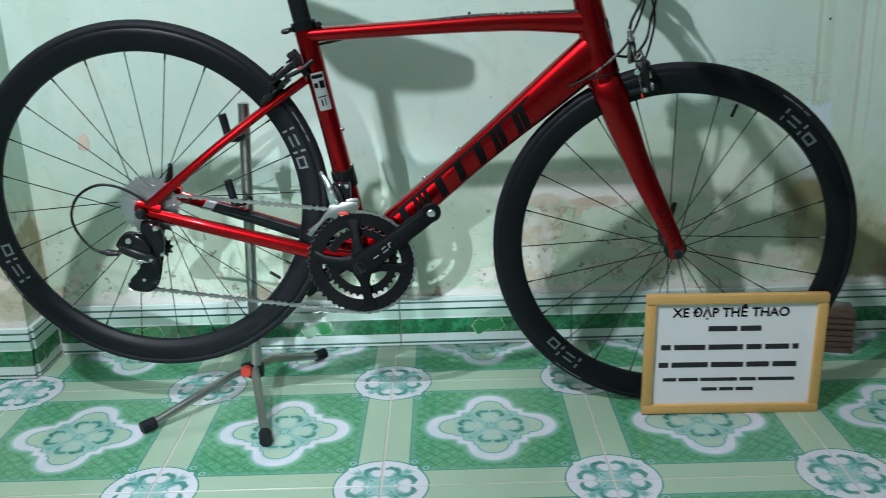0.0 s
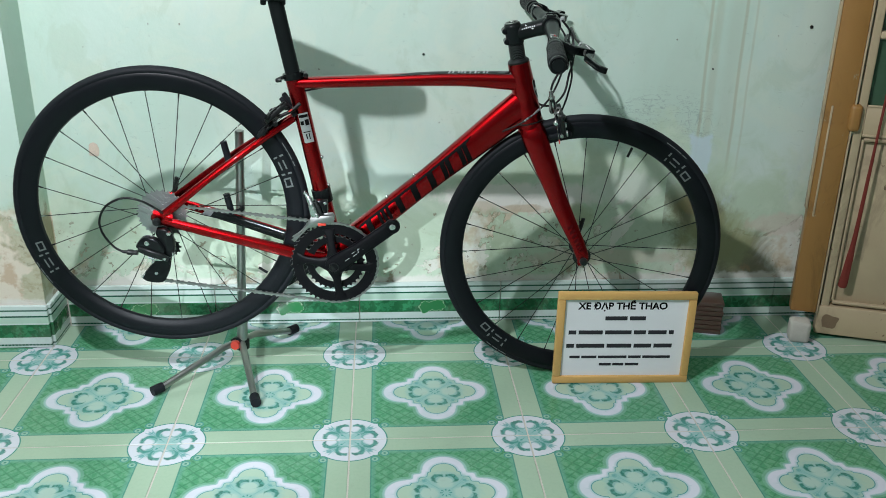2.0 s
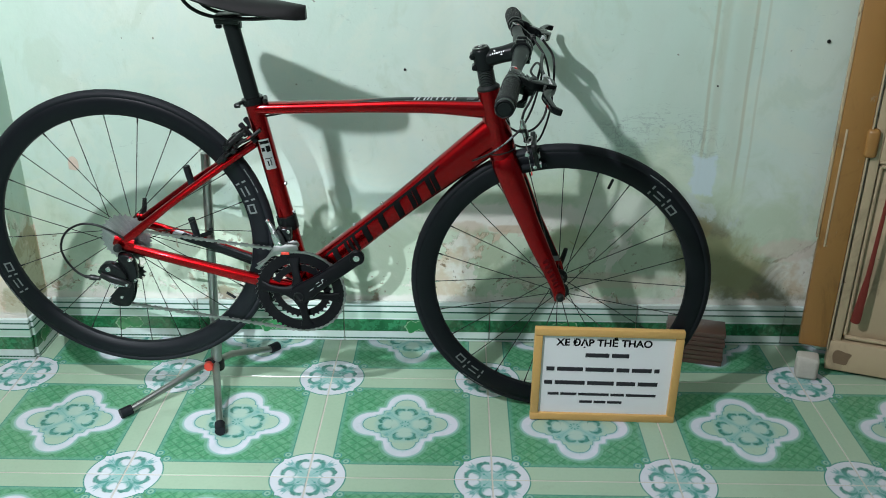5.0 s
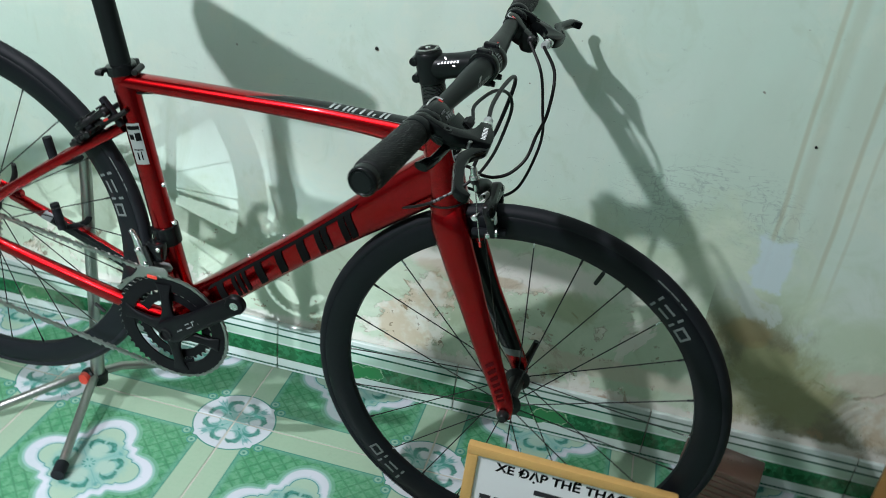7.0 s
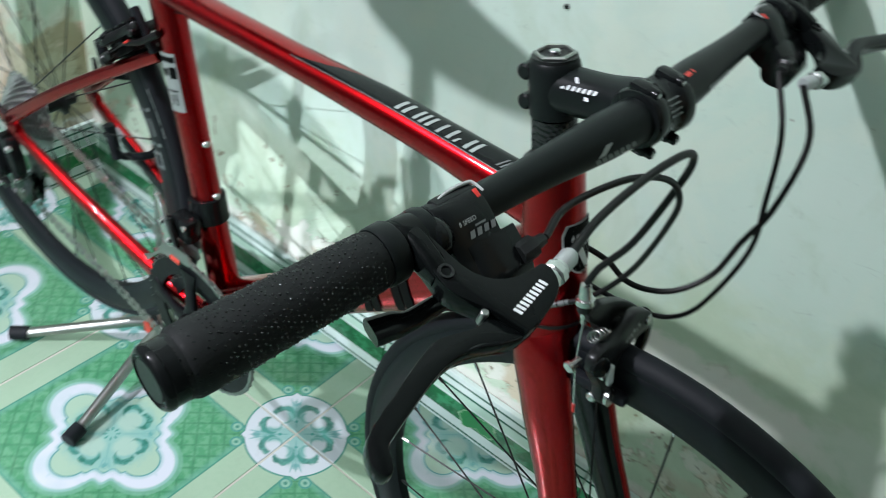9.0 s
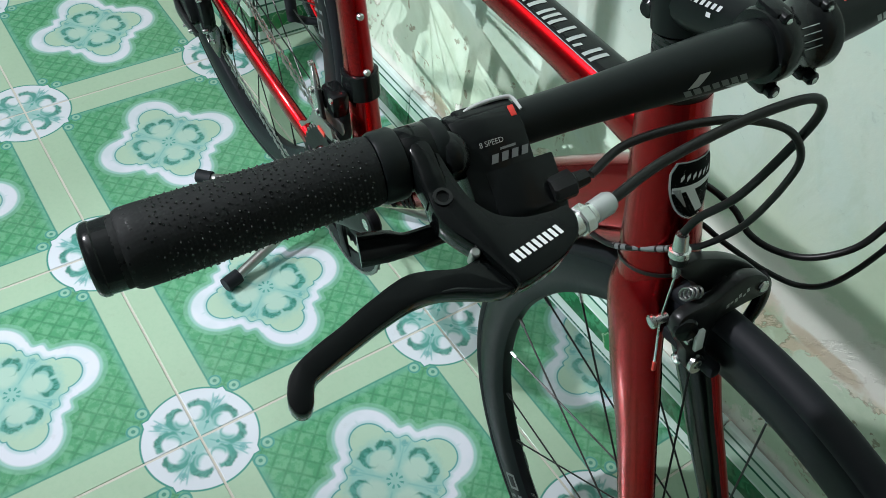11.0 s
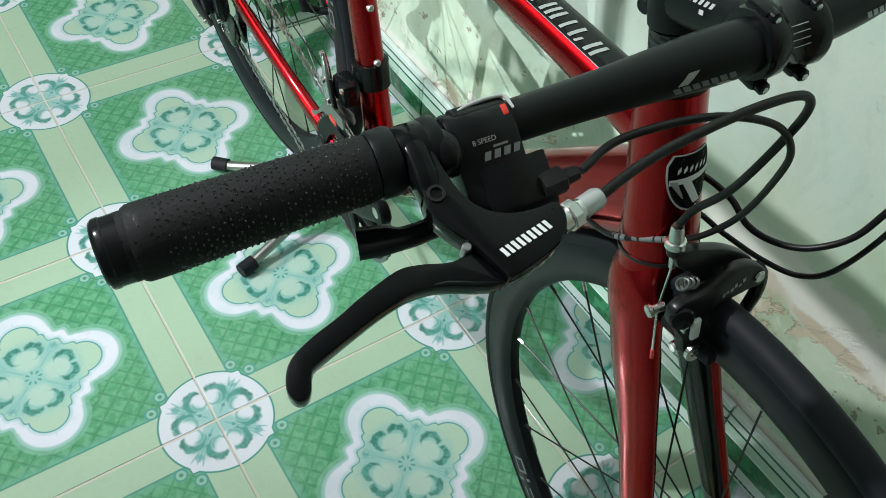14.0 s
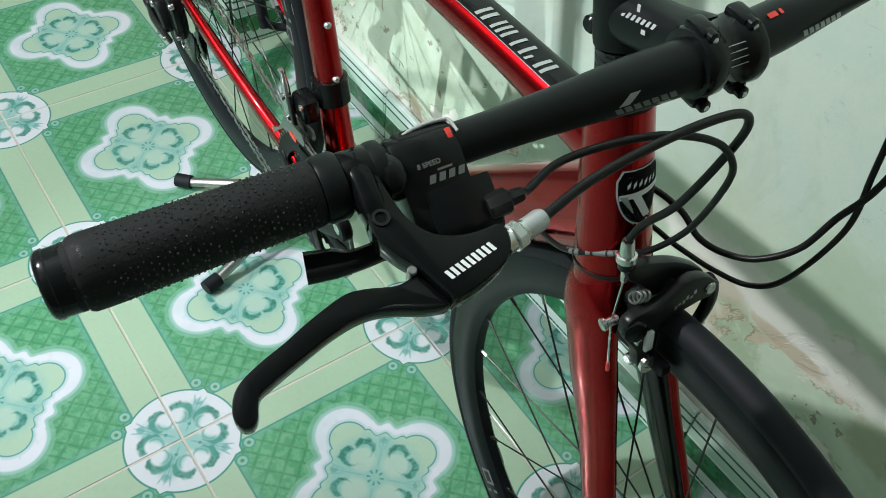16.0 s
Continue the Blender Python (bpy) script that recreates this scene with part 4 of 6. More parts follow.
# bolts and bosses
for tube_, ss in ((SEAT_TUBE, (0.50, 0.66)), (DOWN_TUBE, (0.36, 0.50))):
    for s in ss:
        line = catmull(tube_[0], 40)
        p = line[int(s * 40)]
        d = (line[int(s * 40) + 1] - p).normalized()
        out = Vector((0, 1, 0)).cross(d)
        out = out if (out.z > 0) == (tube_ is DOWN_TUBE) or tube_ is SEAT_TUBE else -out
        if tube_ is SEAT_TUBE and out.x < 0:
            out = -out
        part("boss_bolt", lathe([(0.0, 0), (0.0045, 0), (0.0045, 0.004), (0.003, 0.006), (0.0, 0.006)], axis_m(p + out * (0.0175 if tube_ is SEAT_TUBE else 0.026), p + out), 12), "steel", frame_part)

# ---- seat clamp, saddle ----
up_st = (ST - KNOT).normalized()
clamp = lathe([(0.0185, -0.012), (0.0225, -0.011), (0.0225, 0.003), (0.018, 0.004)], axis_m(ST, ST + up_st), 28)
box((-0.026, 0, -0.004), (0.018, 0.02, 0.012), 0.003, axis_m(ST, ST + up_st) @ pose(0, 0, 0), clamp)
seat_clamp = part("seat_clamp", clamp, "gloss", bike, "black seat clamp")
part("clamp_bolt", rod(ST + Vector((0.030, -0.012, -0.002)), ST + Vector((0.022, 0.02, -0.003)), 0.0055), "black", seat_clamp)
part("clamp_lever", tube([ST + Vector((-0.024, -0.014, -0.012)), ST + Vector((-0.034, -0.012, -0.013)), ST + Vector((-0.024, 0.014, -0.012))], 0.0045, 10, smooth_n=8), "black", seat_clamp)
head_m = SP_TOP + Vector((-0.004, 0, 0.004))
sh = box(head_m, (0.052, 0.036, 0.020), 0.006)
box(head_m + Vector((-0.02, 0, -0.012)), (0.012, 0.014, 0.016), 0.003, bm=sh)
box(head_m + Vector((0.022, 0, -0.012)), (0.010, 0.014, 0.016), 0.003, bm=sh)
part("seatpost_head", sh, "black", bike)
saddle = bmesh.new()
prof = []
for i in range(21):
    s = i / 20
    x = -0.268 + 0.278 * s
    w = 0.070 * (1 - s) ** 0.8 * min(1, (s + 0.02) * 8) ** 0.5 + 0.019 * min(1, s * 3) * (1 if s < 0.93 else (1 - (s - 0.93) / 0.07 * 0.6))
    z = 1.018 - 0.075 * s - 0.012 * math.sin(math.pi * s) + (0.006 if s < 0.1 else 0)
    ring = []
    for k in range(18):
        a = 2 * math.pi * k / 18
        hh = (0.013 if math.sin(a) > 0 else 0.020 - 0.006 * s)
        ring.append(saddle.verts.new((x, w * math.copysign(abs(math.cos(a)) ** 0.75, math.cos(a)), z + hh * math.sin(a) - 0.012 * abs(math.cos(a)) ** 3)))
    prof.append(ring)
for r0, r1 in zip(prof, prof[1:]):
    for k in range(18):
        saddle.faces.new((r0[k], r0[(k + 1) % 18], r1[(k + 1) % 18], r1[k]))
saddle.faces.new(prof[0][::-1])
saddle.faces.new(prof[-1])
saddle_part = part("saddle", saddle, "saddle", bike, "black padded saddle")
for s in (-1, 1):
    part("saddle_rail", tube([(-0.235, s * 0.045, 0.990), (-0.215, s * 0.030, 0.955), (-0.175, s * 0.022, head_m.z + 0.008), (-0.105, s * 0.022, head_m.z + 0.004), (-0.03, s * 0.012, 0.935), (-0.012, s * 0.008, 0.940)], 0.0038, 10, smooth_n=30), "black", saddle_part)


# ---- drive train ----
def gear(teeth, r, inner, thick, c, y, bm=None):
    pts = []
    for i in range(teeth):
        for da, rr in ((0.0, r - 0.0035), (0.22, r - 0.0032), (0.42, r + 0.0012), (0.58, r + 0.0012), (0.78, r - 0.0032)):
            a = 2 * math.pi * (i + da) / teeth
            pts.append((rr * math.cos(a), rr * math.sin(a)))
    own = bmesh.new()
    m = axis_m(c + Vector((0, y, 0)), c + Vector((0, y + 1, 0)))
    n = len(pts)
    for z in (-thick / 2, thick / 2):
        o = [own.verts.new((x, yy, z)) for x, yy in pts]
        i_ = [own.verts.new((inner * math.cos(2 * math.pi * (k / n)), inner * math.sin(2 * math.pi * (k / n)), z)) for k in range(n)]
        for k in range(n):
            own.faces.new((o[k], o[(k + 1) % n], i_[(k + 1) % n], i_[k]))
        if z < 0:
            o0, i0 = o, i_
    for k in range(n):
        own.faces.new((o0[k], o0[(k + 1) % n], o[(k + 1) % n], o[k]))
        own.faces.new((i0[k], i0[(k + 1) % n], i_[(k + 1) % n], i_[k]))
    own.transform(m)
    return join(bm, own)


crank_end = Vector((0.1025, -0.078, 0.4320))
cd = (crank_end - Vector((BB.x, -0.072, BB.z))).normalized()
spider = lathe([(0.0, -0.062), (0.012, -0.064), (0.0215, -0.060), (0.024, -0.046), (0.020, -0.036), (0.0, -0.036)], axis_m(BB, BB + Vector((0, 1, 0))), 32)
for turn in (-83, -8, 97, 172):
    d = Vector((math.cos(radians(turn)), 0, math.sin(radians(turn))))
    tube([BB + Vector((0, -0.052, 0)) + d * 0.010, BB + Vector((0, -0.051, 0)) + d * 0.040, BB + Vector((0, -0.049, 0)) + d * 0.066, BB + Vector((0, -0.0475, 0)) + d * 0.088], [(0.020, 0.006), (0.0095, 0.0048), (0.0090, 0.0038), (0.0150, 0.0026)], 16, spider, smooth_n=10, power=3)
crankset = part("crankset", spider, "crank", bike, "black double chainset")
part("chainring", gear(50, 0.1015, 0.0745, 0.003, BB, -0.046), "crank", crankset, "large black chainring")
part("chainring", gear(34, 0.0695, 0.0510, 0.0028, BB, -0.0395), "crank", crankset, "small chainring")
part("chainring_teeth", gear(34, 0.0702, 0.0655, 0.0020, BB, -0.0395), "chain", crankset, "worn steel teeth")
part("chainring_teeth", gear(50, 0.1021, 0.0975, 0.0022, BB, -0.046), "chain", crankset, "worn steel teeth")
arm = tube([(BB.x, -0.062, BB.z), Vector((BB.x, -0.068, BB.z)).lerp(crank_end, 0.5), crank_end], [(0.0235, 0.0085), (0.0172, 0.0075), (0.0165, 0.0070)], 20, smooth_n=16, power=3.2)
lathe([(0.0, -0.0065), (0.0150, -0.0065), (0.0172, -0.004), (0.0172, 0.004), (0.0150, 0.0065), (0.0, 0.0065)], axis_m(crank_end, crank_end + Vector((0, 1, 0))), 28, arm)
crank = part("crank_arm", arm, "crank", crankset, "black crank arm")
part("pedal_thread", lathe([(0.0, -0.0072), (0.0055, -0.0072), (0.0072, -0.0066), (0.0072, -0.005), (0.0, -0.005)], axis_m(crank_end, crank_end + Vector((0, 1, 0))), 20), "steel", crank)
crank_bolt = part("crank_bolt", lathe([(0.0, -0.0668), (0.0095, -0.0668), (0.0098, -0.0722), (0.0112, -0.0722), (0.0118, -0.0712), (0.0118, -0.062), (0.0, -0.062)], axis_m(BB, BB + Vector((0, 1, 0))), 28), "black", crankset, "hollow black axle end")
mk = frame_m(Vector((BB.x, -0.0772, BB.z)) + cd * 0.055, cd, Vector((0, 0, 1)))
part("crank_mark", bars([(-0.022, -0.002, 0.012, 0.0014), (0.0, -0.004, 0.012, 0.0013), (0.002, 0.003, 0.010, 0.0013), (0.015, -0.004, 0.0015, 0.009), (0.017, 0.003, 0.007, 0.0013), (0.028, -0.004, 0.010, 0.0013)], mk, slant=0.5), "silver", crankset, "grey printed bars")
left_end = Vector((2 * BB.x - crank_end.x, 0.072, 2 * BB.z - crank_end.z))
part("crank_arm", tube([(BB.x, 0.058, BB.z), left_end], [(0.018, 0.007), (0.014, 0.007)], 16, power=3), "gloss", crankset, "black crank arm")
for k in range(4):
    a = radians((-83, -8, 97, 172)[k])
    p = BB + Vector((math.cos(a) * 0.078, -0.048, math.sin(a) * 0.078))
    part("ring_bolt", lathe([(0.0, -0.002), (0.0034, -0.002), (0.004, 0), (0.004, 0.002), (0.0, 0.002)], axis_m(p, p + Vector((0, 1, 0))), 10), "steel", crankset)
cassette = part("cassette", rod(RA + Vector((0, -0.050, 0)), RA + Vector((0, -0.014, 0)), 0.019, 24), "black", bike, "stepped steel cassette")
for k in range(9):
    teeth = (28, 25, 23, 21, 19, 17, 15, 13, 11)[k]
    part("sprocket", gear(teeth, teeth * 0.00202 + 0.001, 0.018, 0.0018, RA, -0.0165 - 0.0040 * k), "cassette", cassette)


def chain_run(a, b, name="chain_run"):
    a, b = Vector(a), Vector(b)
    d = (b - a)
    n = int(d.length / 0.0127)
    m = frame_m(a, d, Vector((0, 0, 1)))
    bm = bmesh.new()
    st = d.length / n
    for i in range(n):
        w, hh = (0.0028, 0.0043) if i % 2 else (0.0018, 0.0030)
        for s in (-1, 1):
            plate([(-0.0028, 0), (-0.0018, hh), (st / 2, hh * 0.5), (st + 0.0018, hh), (st + 0.0028, 0), (st + 0.0018, -hh), (st / 2, -hh * 0.5), (-0.0018, -hh)], 0.0010, m @ Matrix.Translation((i * st, 0, s * w)), bm=bm)
    return bm


TOP_C = Vector((RA.x + 0.002, -0.036, RA.z + 0.0275))
PUL = Vector((-0.450, -0.042, 0.308))
chain = part("chain", chain_run(TOP_C, BB + Vector((0.0, -0.046, 0.1015))), "chain", bike, "steel chain")
part("chain_run", chain_run(PUL + Vector((0.004, 0, -0.029)), BB + Vector((-0.01, -0.046, -0.1010))), "chain", chain)
for k in range(20):
    a = radians(90 - 9.2 * k)
    b = radians(90 - 9.2 * (k + 1))
    p = BB + Vector((0.1015 * math.cos(a), -0.046, 0.1015 * math.sin(a)))
    q = BB + Vector((0.1015 * math.cos(b), -0.046, 0.1015 * math.sin(b)))
    part("chain_link", chain_run(p, q), "chain", chain)

# rear derailleur
SIDE = lambda y: Matrix(((1, 0, 0, 0), (0, 0, -1, y), (0, 1, 0, 0), (0, 0, 0, 1)))
rd = plate([(-0.430, 0.424), (-0.410, 0.422), (-0.398, 0.406), (-0.394, 0.384), (-0.397, 0.362), (-0.408, 0.350), (-0.418, 0.356), (-0.420, 0.374), (-0.426, 0.392), (-0.434, 0.408)], 0.020, SIDE(-0.070), 0.006, smooth_n=44)
rear_mech = part("rear_derailleur", rd, "gloss", bike, "black rear derailleur with silver bolts")
part("mech_body", plate([(-0.470, 0.398), (-0.458, 0.407), (-0.438, 0.405), (-0.424, 0.394), (-0.414, 0.376), (-0.418, 0.362), (-0.434, 0.360), (-0.452, 0.366), (-0.468, 0.374), (-0.478, 0.384)], 0.020, SIDE(-0.082), 0.005, smooth_n=44), "gloss", rear_mech, "glossy black knuckle")
part("outer_link", tube([(-0.470, -0.094, 0.380), (-0.448, -0.096, 0.372), (-0.424, -0.093, 0.362), (-0.408, -0.088, 0.352)], [(0.0065, 0.003), (0.0085, 0.004), (0.0080, 0.004), (0.0065, 0.003)], 14, smooth_n=12, power=3), "black", rear_mech)
part("mech_link", tube([(-0.452, -0.092, 0.360), (-0.436, -0.093, 0.354), (-0.420, -0.090, 0.353)], [(0.0026, 0.002), (0.0036, 0.002), (0.0030, 0.002)], 8, smooth_n=8), "steel", rear_mech)
for y in (-0.052, -0.034):
    part("derailleur_cage", plate([(-0.4460, 0.342), (-0.4150, 0.344), (-0.4170, 0.326), (-0.4240, 0.299), (-0.4370, 0.278), (-0.4670, 0.278), (-0.4840, 0.288), (-0.4750, 0.304), (-0.4590, 0.320)], 0.0022, SIDE(y), 0.0006, smooth_n=40), "gloss", rear_mech, "black chain cage")
part("cage_edge", tube([(-0.4760, -0.0535, 0.2818), (-0.4825, -0.0535, 0.2885), (-0.4760, -0.0535, 0.3020)], 0.0011, 8, smooth_n=14), "steel", rear_mech, "bright worn edge")
part("pulley_wheel", gear(11, 0.0205, 0.004, 0.003, Vector((-0.450, -0.042, 0.301)), -0.001), "black", rear_mech)
part("pulley_wheel", gear(11, 0.0205, 0.004, 0.003, Vector((-0.410, -0.042, 0.364)), -0.001), "black", rear_mech)
for p, r in (((-0.4515, -0.094, 0.3934), 0.0062), ((-0.450, -0.055, 0.301), 0.0042), ((-0.404, -0.082, 0.412), 0.0050), ((-0.414, -0.098, 0.357), 0.0036), ((-0.441, -0.097, 0.350), 0.0030), ((-0.398, -0.082, 0.362), 0.0034)):
    part("mech_bolt", lathe([(0.0, 0.0016), (r * 0.45, 0.0016), (r * 0.5, 0.0), (r * 0.85, 0.0), (r, 0.0012), (r, 0.007), (0.0, 0.007)], axis_m(Vector(p), Vector(p) + Vector((0, 1, 0))), 14), "steel", rear_mech)
part("gear_cable", tube([(-0.400, -0.062, 0.440), (-0.424, -0.066, 0.464), (-0.462, -0.071, 0.489), (-0.500, -0.075, 0.495), (-0.536, -0.079, 0.477), (-0.553, -0.082, 0.444), (-0.548, -0.084, 0.412), (-0.527, -0.086, 0.382), (-0.505, -0.087, 0.369)], 0.0026, 10, smooth_n=44), "cable", rear_mech, "black cable loop")
part("barrel_adjuster", lathe([(0.0, 0.0), (0.0036, 0.0), (0.0040, 0.010), (0.0064, 0.011), (0.0068, 0.022), (0.0055, 0.024), (0.0055, 0.034), (0.0, 0.034)], axis_m(Vector((-0.509, -0.087, 0.371)), Vector((-0.472, -0.088, 0.368))), 14), "black", rear_mech)

# front derailleur
CAGE = [(-0.1315, 0.3880), (-0.1240, 0.3820), (-0.1090, 0.3994), (-0.0915, 0.4168), (-0.0690, 0.4244), (-0.0340, 0.4314), (-0.0300, 0.4390), (-0.0350, 0.4488), (-0.0615, 0.4477), (-0.0665, 0.4430), (-0.0840, 0.4440), (-0.0890, 0.4310), (-0.1090, 0.4040)]
front_mech = part("front_derailleur", plate(CAGE, 0.0022, SIDE(-0.0545), 0.0006), "chain", bike, "silver front derailleur")
part("inner_cage", plate([(x, z + 0.002) for x, z in CAGE], 0.0020, SIDE(-0.0400), 0.0006), "chain", front_mech)
part("mech_arm", tube([(-0.074, -0.050, 0.4410), (-0.080, -0.050, 0.4630), (-0.086, -0.048, 0.4820), (-0.096, -0.046, 0.5010)], [(0.0095, 0.005), (0.0085, 0.0055), (0.0065, 0.0045), (0.0038, 0.003)], 14, smooth_n=14, power=3), "steel", front_mech, "bright linkage arm")
part("mech_link", tube([(-0.060, -0.052, 0.4450), (-0.066, -0.052, 0.4630), (-0.074, -0.050, 0.4790)], [(0.0040, 0.003), (0.0050, 0.003), (0.0040, 0.003)], 10, smooth_n=8, power=3), "black", front_mech)
part("mech_body", box((-0.063, -0.034, 0.4650), (0.034, 0.024, 0.034), 0.006), "gloss", front_mech)
clamp_at = ST.lerp(KNOT, 0.655)
part("clamp_band", lathe([(0.0205, -0.017), (0.0226, -0.016), (0.0226, 0.016), (0.0205, 0.017)], axis_m(clamp_at, ST), 28), "gloss", front_mech, "black clamp band")
for p, r in (((-0.083, -0.058, 0.4730), 0.0046), ((-0.071, -0.058, 0.4490), 0.0040), ((-0.096, -0.051, 0.5010), 0.0036), ((-0.052, -0.048, 0.4750), 0.0040)):
    part("mech_bolt", lathe([(0.0, 0.0014), (r * 0.5, 0.0014), (r * 0.55, 0.0), (r, 0.0008), (r, 0.006), (0.0, 0.006)], axis_m(Vector(p), Vector(p) + Vector((0, 1, 0))), 14), "steel", front_mech)
part("red_tip", box((-0.0600, -0.0562, 0.4265), (0.018, 0.002, 0.006), 0.0006), "knob", front_mech)


# ---- brakes ----
def caliper(name, c, ahead, m, label):
    """A dual-pivot brake at c; ahead: the way out of the fork or stays."""
    G = Matrix.Translation(c) @ Matrix((Vector(ahead).normalized(), Vector((0, 1, 0)), Vector(ahead).normalized().cross(Vector((0, 1, 0))))).transposed().to_4x4()
    t = lambda *p: G @ Vector(p)
    flat = lambda x: G @ Matrix(((0, 0, 1, x), (1, 0, 0, 0), (0, 1, 0, 0), (0, 0, 0, 1)))
    front = ahead[0] > 0
    bright = "steel" if front else "black"
    arm = plate([(-0.0500, -0.002), (-0.0480, 0.0085), (-0.0390, 0.0125), (-0.0256, 0.0118), (-0.0147, 0.0128), (-0.0016, 0.0178), (0.0090, 0.0205), (0.0245, 0.0145), (0.0350, 0.0030), (0.0330, -0.0070), (0.0190, -0.0072), (0.0033, -0.0078), (-0.0109, -0.0100), (-0.0174, -0.0220), (-0.0195, -0.0390), (-0.0280, -0.0500), (-0.0350, -0.0420), (-0.0380, -0.0260), (-0.0450, -0.0130)], 0.0105, flat(0.031), 0.0026, smooth_n=76)
    whole = part(name, arm, "black", bike, label, m)
    part("brake_arm", plate([(-0.0400, 0.0400), (-0.0300, 0.0425), (-0.0148, 0.0376), (0.0100, 0.0255), (0.0330, 0.0070), (0.0360, -0.0030), (0.0260, -0.0030), (0.0089, 0.0036), (-0.0148, 0.0060), (-0.0241, 0.0200), (-0.0361, 0.0310)], 0.0105, flat(0.0165), 0.0028, smooth_n=55), "black", whole)
    part("brake_arm", tube([t(0.029, 0.031, 0.003), t(0.029, 0.0375, -0.008), t(0.028, 0.037, -0.026), t(0.026, 0.029, -0.046)], [(0.0065, 0.005), (0.0055, 0.0045), (0.0055, 0.0045), (0.0055, 0.004)], 12, smooth_n=16, side=ahead, power=3), "gloss", whole)
    for s in (-1, 1):
        part("brake_pad", box((0.024, s * 0.0195, -0.045), (0.052, 0.010, 0.011), 0.003, m=G), "tyre", whole)
        part("pad_bolt", rod(t(0.026, s * 0.037, -0.043), t(0.026, s * 0.024, -0.043), 0.0045, 12), bright, whole)
    lift = 0.0 if front else -0.016
    part("barrel_adjuster", lathe([(0.0, 0.0640), (0.0042, 0.0640), (0.0046, 0.0625), (0.0054, 0.0520), (0.0072, 0.0515), (0.0074, 0.0470), (0.0060, 0.0455), (0.0, 0.0455)], G @ Matrix.Translation((0.015, -0.0360, lift)), 22), bright, whole, "tapered barrel adjuster")
    part("barrel_base", lathe([(0.0, 0.0455), (0.0056, 0.0455), (0.0060, 0.0400), (0.0, 0.0380)], G @ Matrix.Translation((0.015, -0.0355, lift)), 18), "black", whole)
    part("cable_ferrule", lathe([(0.0, 0.0385), (0.0028, 0.0385), (0.0028, 0.0290), (0.0018, 0.0275), (0.0, 0.0275)], G @ Matrix.Translation((0.0155, -0.0370, lift)), 14), bright, whole)
    part("inner_cable", tube([t(0.0155, -0.0370, 0.030 + lift), t(0.017, -0.0470, -0.006), t(0.018, -0.0475, -0.046)], 0.0009, 6), bright, whole)
    clamp_b = rod(t(0.015, -0.0520, -0.0060), t(0.018, -0.0410, -0.0040), 0.0036, 14)
    rod(t(0.0146, -0.0540, -0.0062), t(0.0154, -0.0500, -0.0056), 0.0052, 14, clamp_b)
    part("cable_clamp", clamp_b, bright, whole)
    part("arm_cap", lathe([(0.0, 0.0), (0.0085, 0.0), (0.0092, 0.0022), (0.0080, 0.0045), (0.0040, 0.0055), (0.0, 0.0055)], axis_m(t(0.0345, -0.0415, -0.0010), t(0.06, -0.052, 0.0010)), 24), "gloss", whole, "glossy round cap")
    part("release_tab", box((0.0385, -0.0300, -0.0160), (0.0035, 0.0075, 0.0180), 0.001, m=G), "white" if front else "black", whole, "release tab")
    part("centre_nut", rod(t(0.010, 0.0, 0.010), t(0.026, 0.0, 0.008), 0.0065, 14), "black", whole)
    for k in range(3):
        q = t(0.0235 + 0.0014 * k, -0.0325 + 0.0026 * k, 0.0165 + 0.0004 * k)
        part("spring_coil", tube([q + (G.to_3x3() @ Vector((0.002 * math.sin(w), 0.0016 * math.sin(w), 0.0)) + G.to_3x3() @ Vector((0.0046 * math.cos(w), 0.0, 0.0052 * math.sin(w)))) for w in (2 * math.pi * j / 20 for j in range(21))], 0.0010, 8), "chain" if front else "black", whole)
    part("pad_washer", lathe([(0.0036, 0.0), (0.0078, 0.0), (0.0078, 0.003), (0.0036, 0.003)], axis_m(t(0.0375, -0.0285, -0.0400), t(0.05, -0.0285, -0.0400)), 22, closed=True), bright, whole)
    part("pad_screw", rod(t(0.034, -0.0285, -0.0400), t(0.0405, -0.0285, -0.0400), 0.0032, 12), bright, whole)
    part("adjust_screw", rod(t(0.030, -0.0400, -0.0120), t(0.0395, -0.0390, -0.0120), 0.0030, 12), bright, whole)
    part("link_pin", lathe([(0.0, 0.0010), (0.0026, 0.0010), (0.0026, 0.0002), (0.0046, 0.0), (0.0050, 0.0012), (0.0040, 0.0024), (0.0, 0.0018)], axis_m(t(0.0360, 0.0265, 0.0035), t(0.06, 0.0265, 0.0035)), 18), bright, whole)
    part("arm_mark", bars([(-0.0105 + 0.0037 * k, -0.0015 + (0.0016 if k % 2 else 0.0), 0.0026, 0.0036 - (0.0016 if k % 3 == 1 else 0.0)) for k in range(6)], G @ frame_m((0.0366, 0.0035, 0.0030), (0, 0.97, 0.24), (0, -0.24, 0.97)), slant=0.2), "silver", whole, "grey printed bars")
    part("cable_tip", rod(t(0.018, -0.0475, -0.046), t(0.018, -0.0475, -0.055), 0.0015, 8), "red_mark", whole)
    return whole


front_brake = caliper("front_brake", Vector((0.449, 0, 0.672)), (1, 0, 0.20), STEER, "black front caliper brake")
rear_brake = caliper("rear_brake", Vector((-0.148, 0, 0.646)), (-0.61, 0, 0.79), Matrix(), "black rear caliper brake")

# ---- steerer, stem, handlebar ----
INV = BIKE.inverted()
C0 = Vector((0.4440, -0.151, 0.8745))
U = Vector((-0.1408, -0.9872, -0.0750)).normalized()
F0 = Vector((0.990, -0.141, 0.0)).normalized()
HR = INV @ frame_m(C0, U, F0)
left_way = HR.to_3x3() @ Vector((-0.340, -0.050, -0.010))
UL = left_way.normalized()
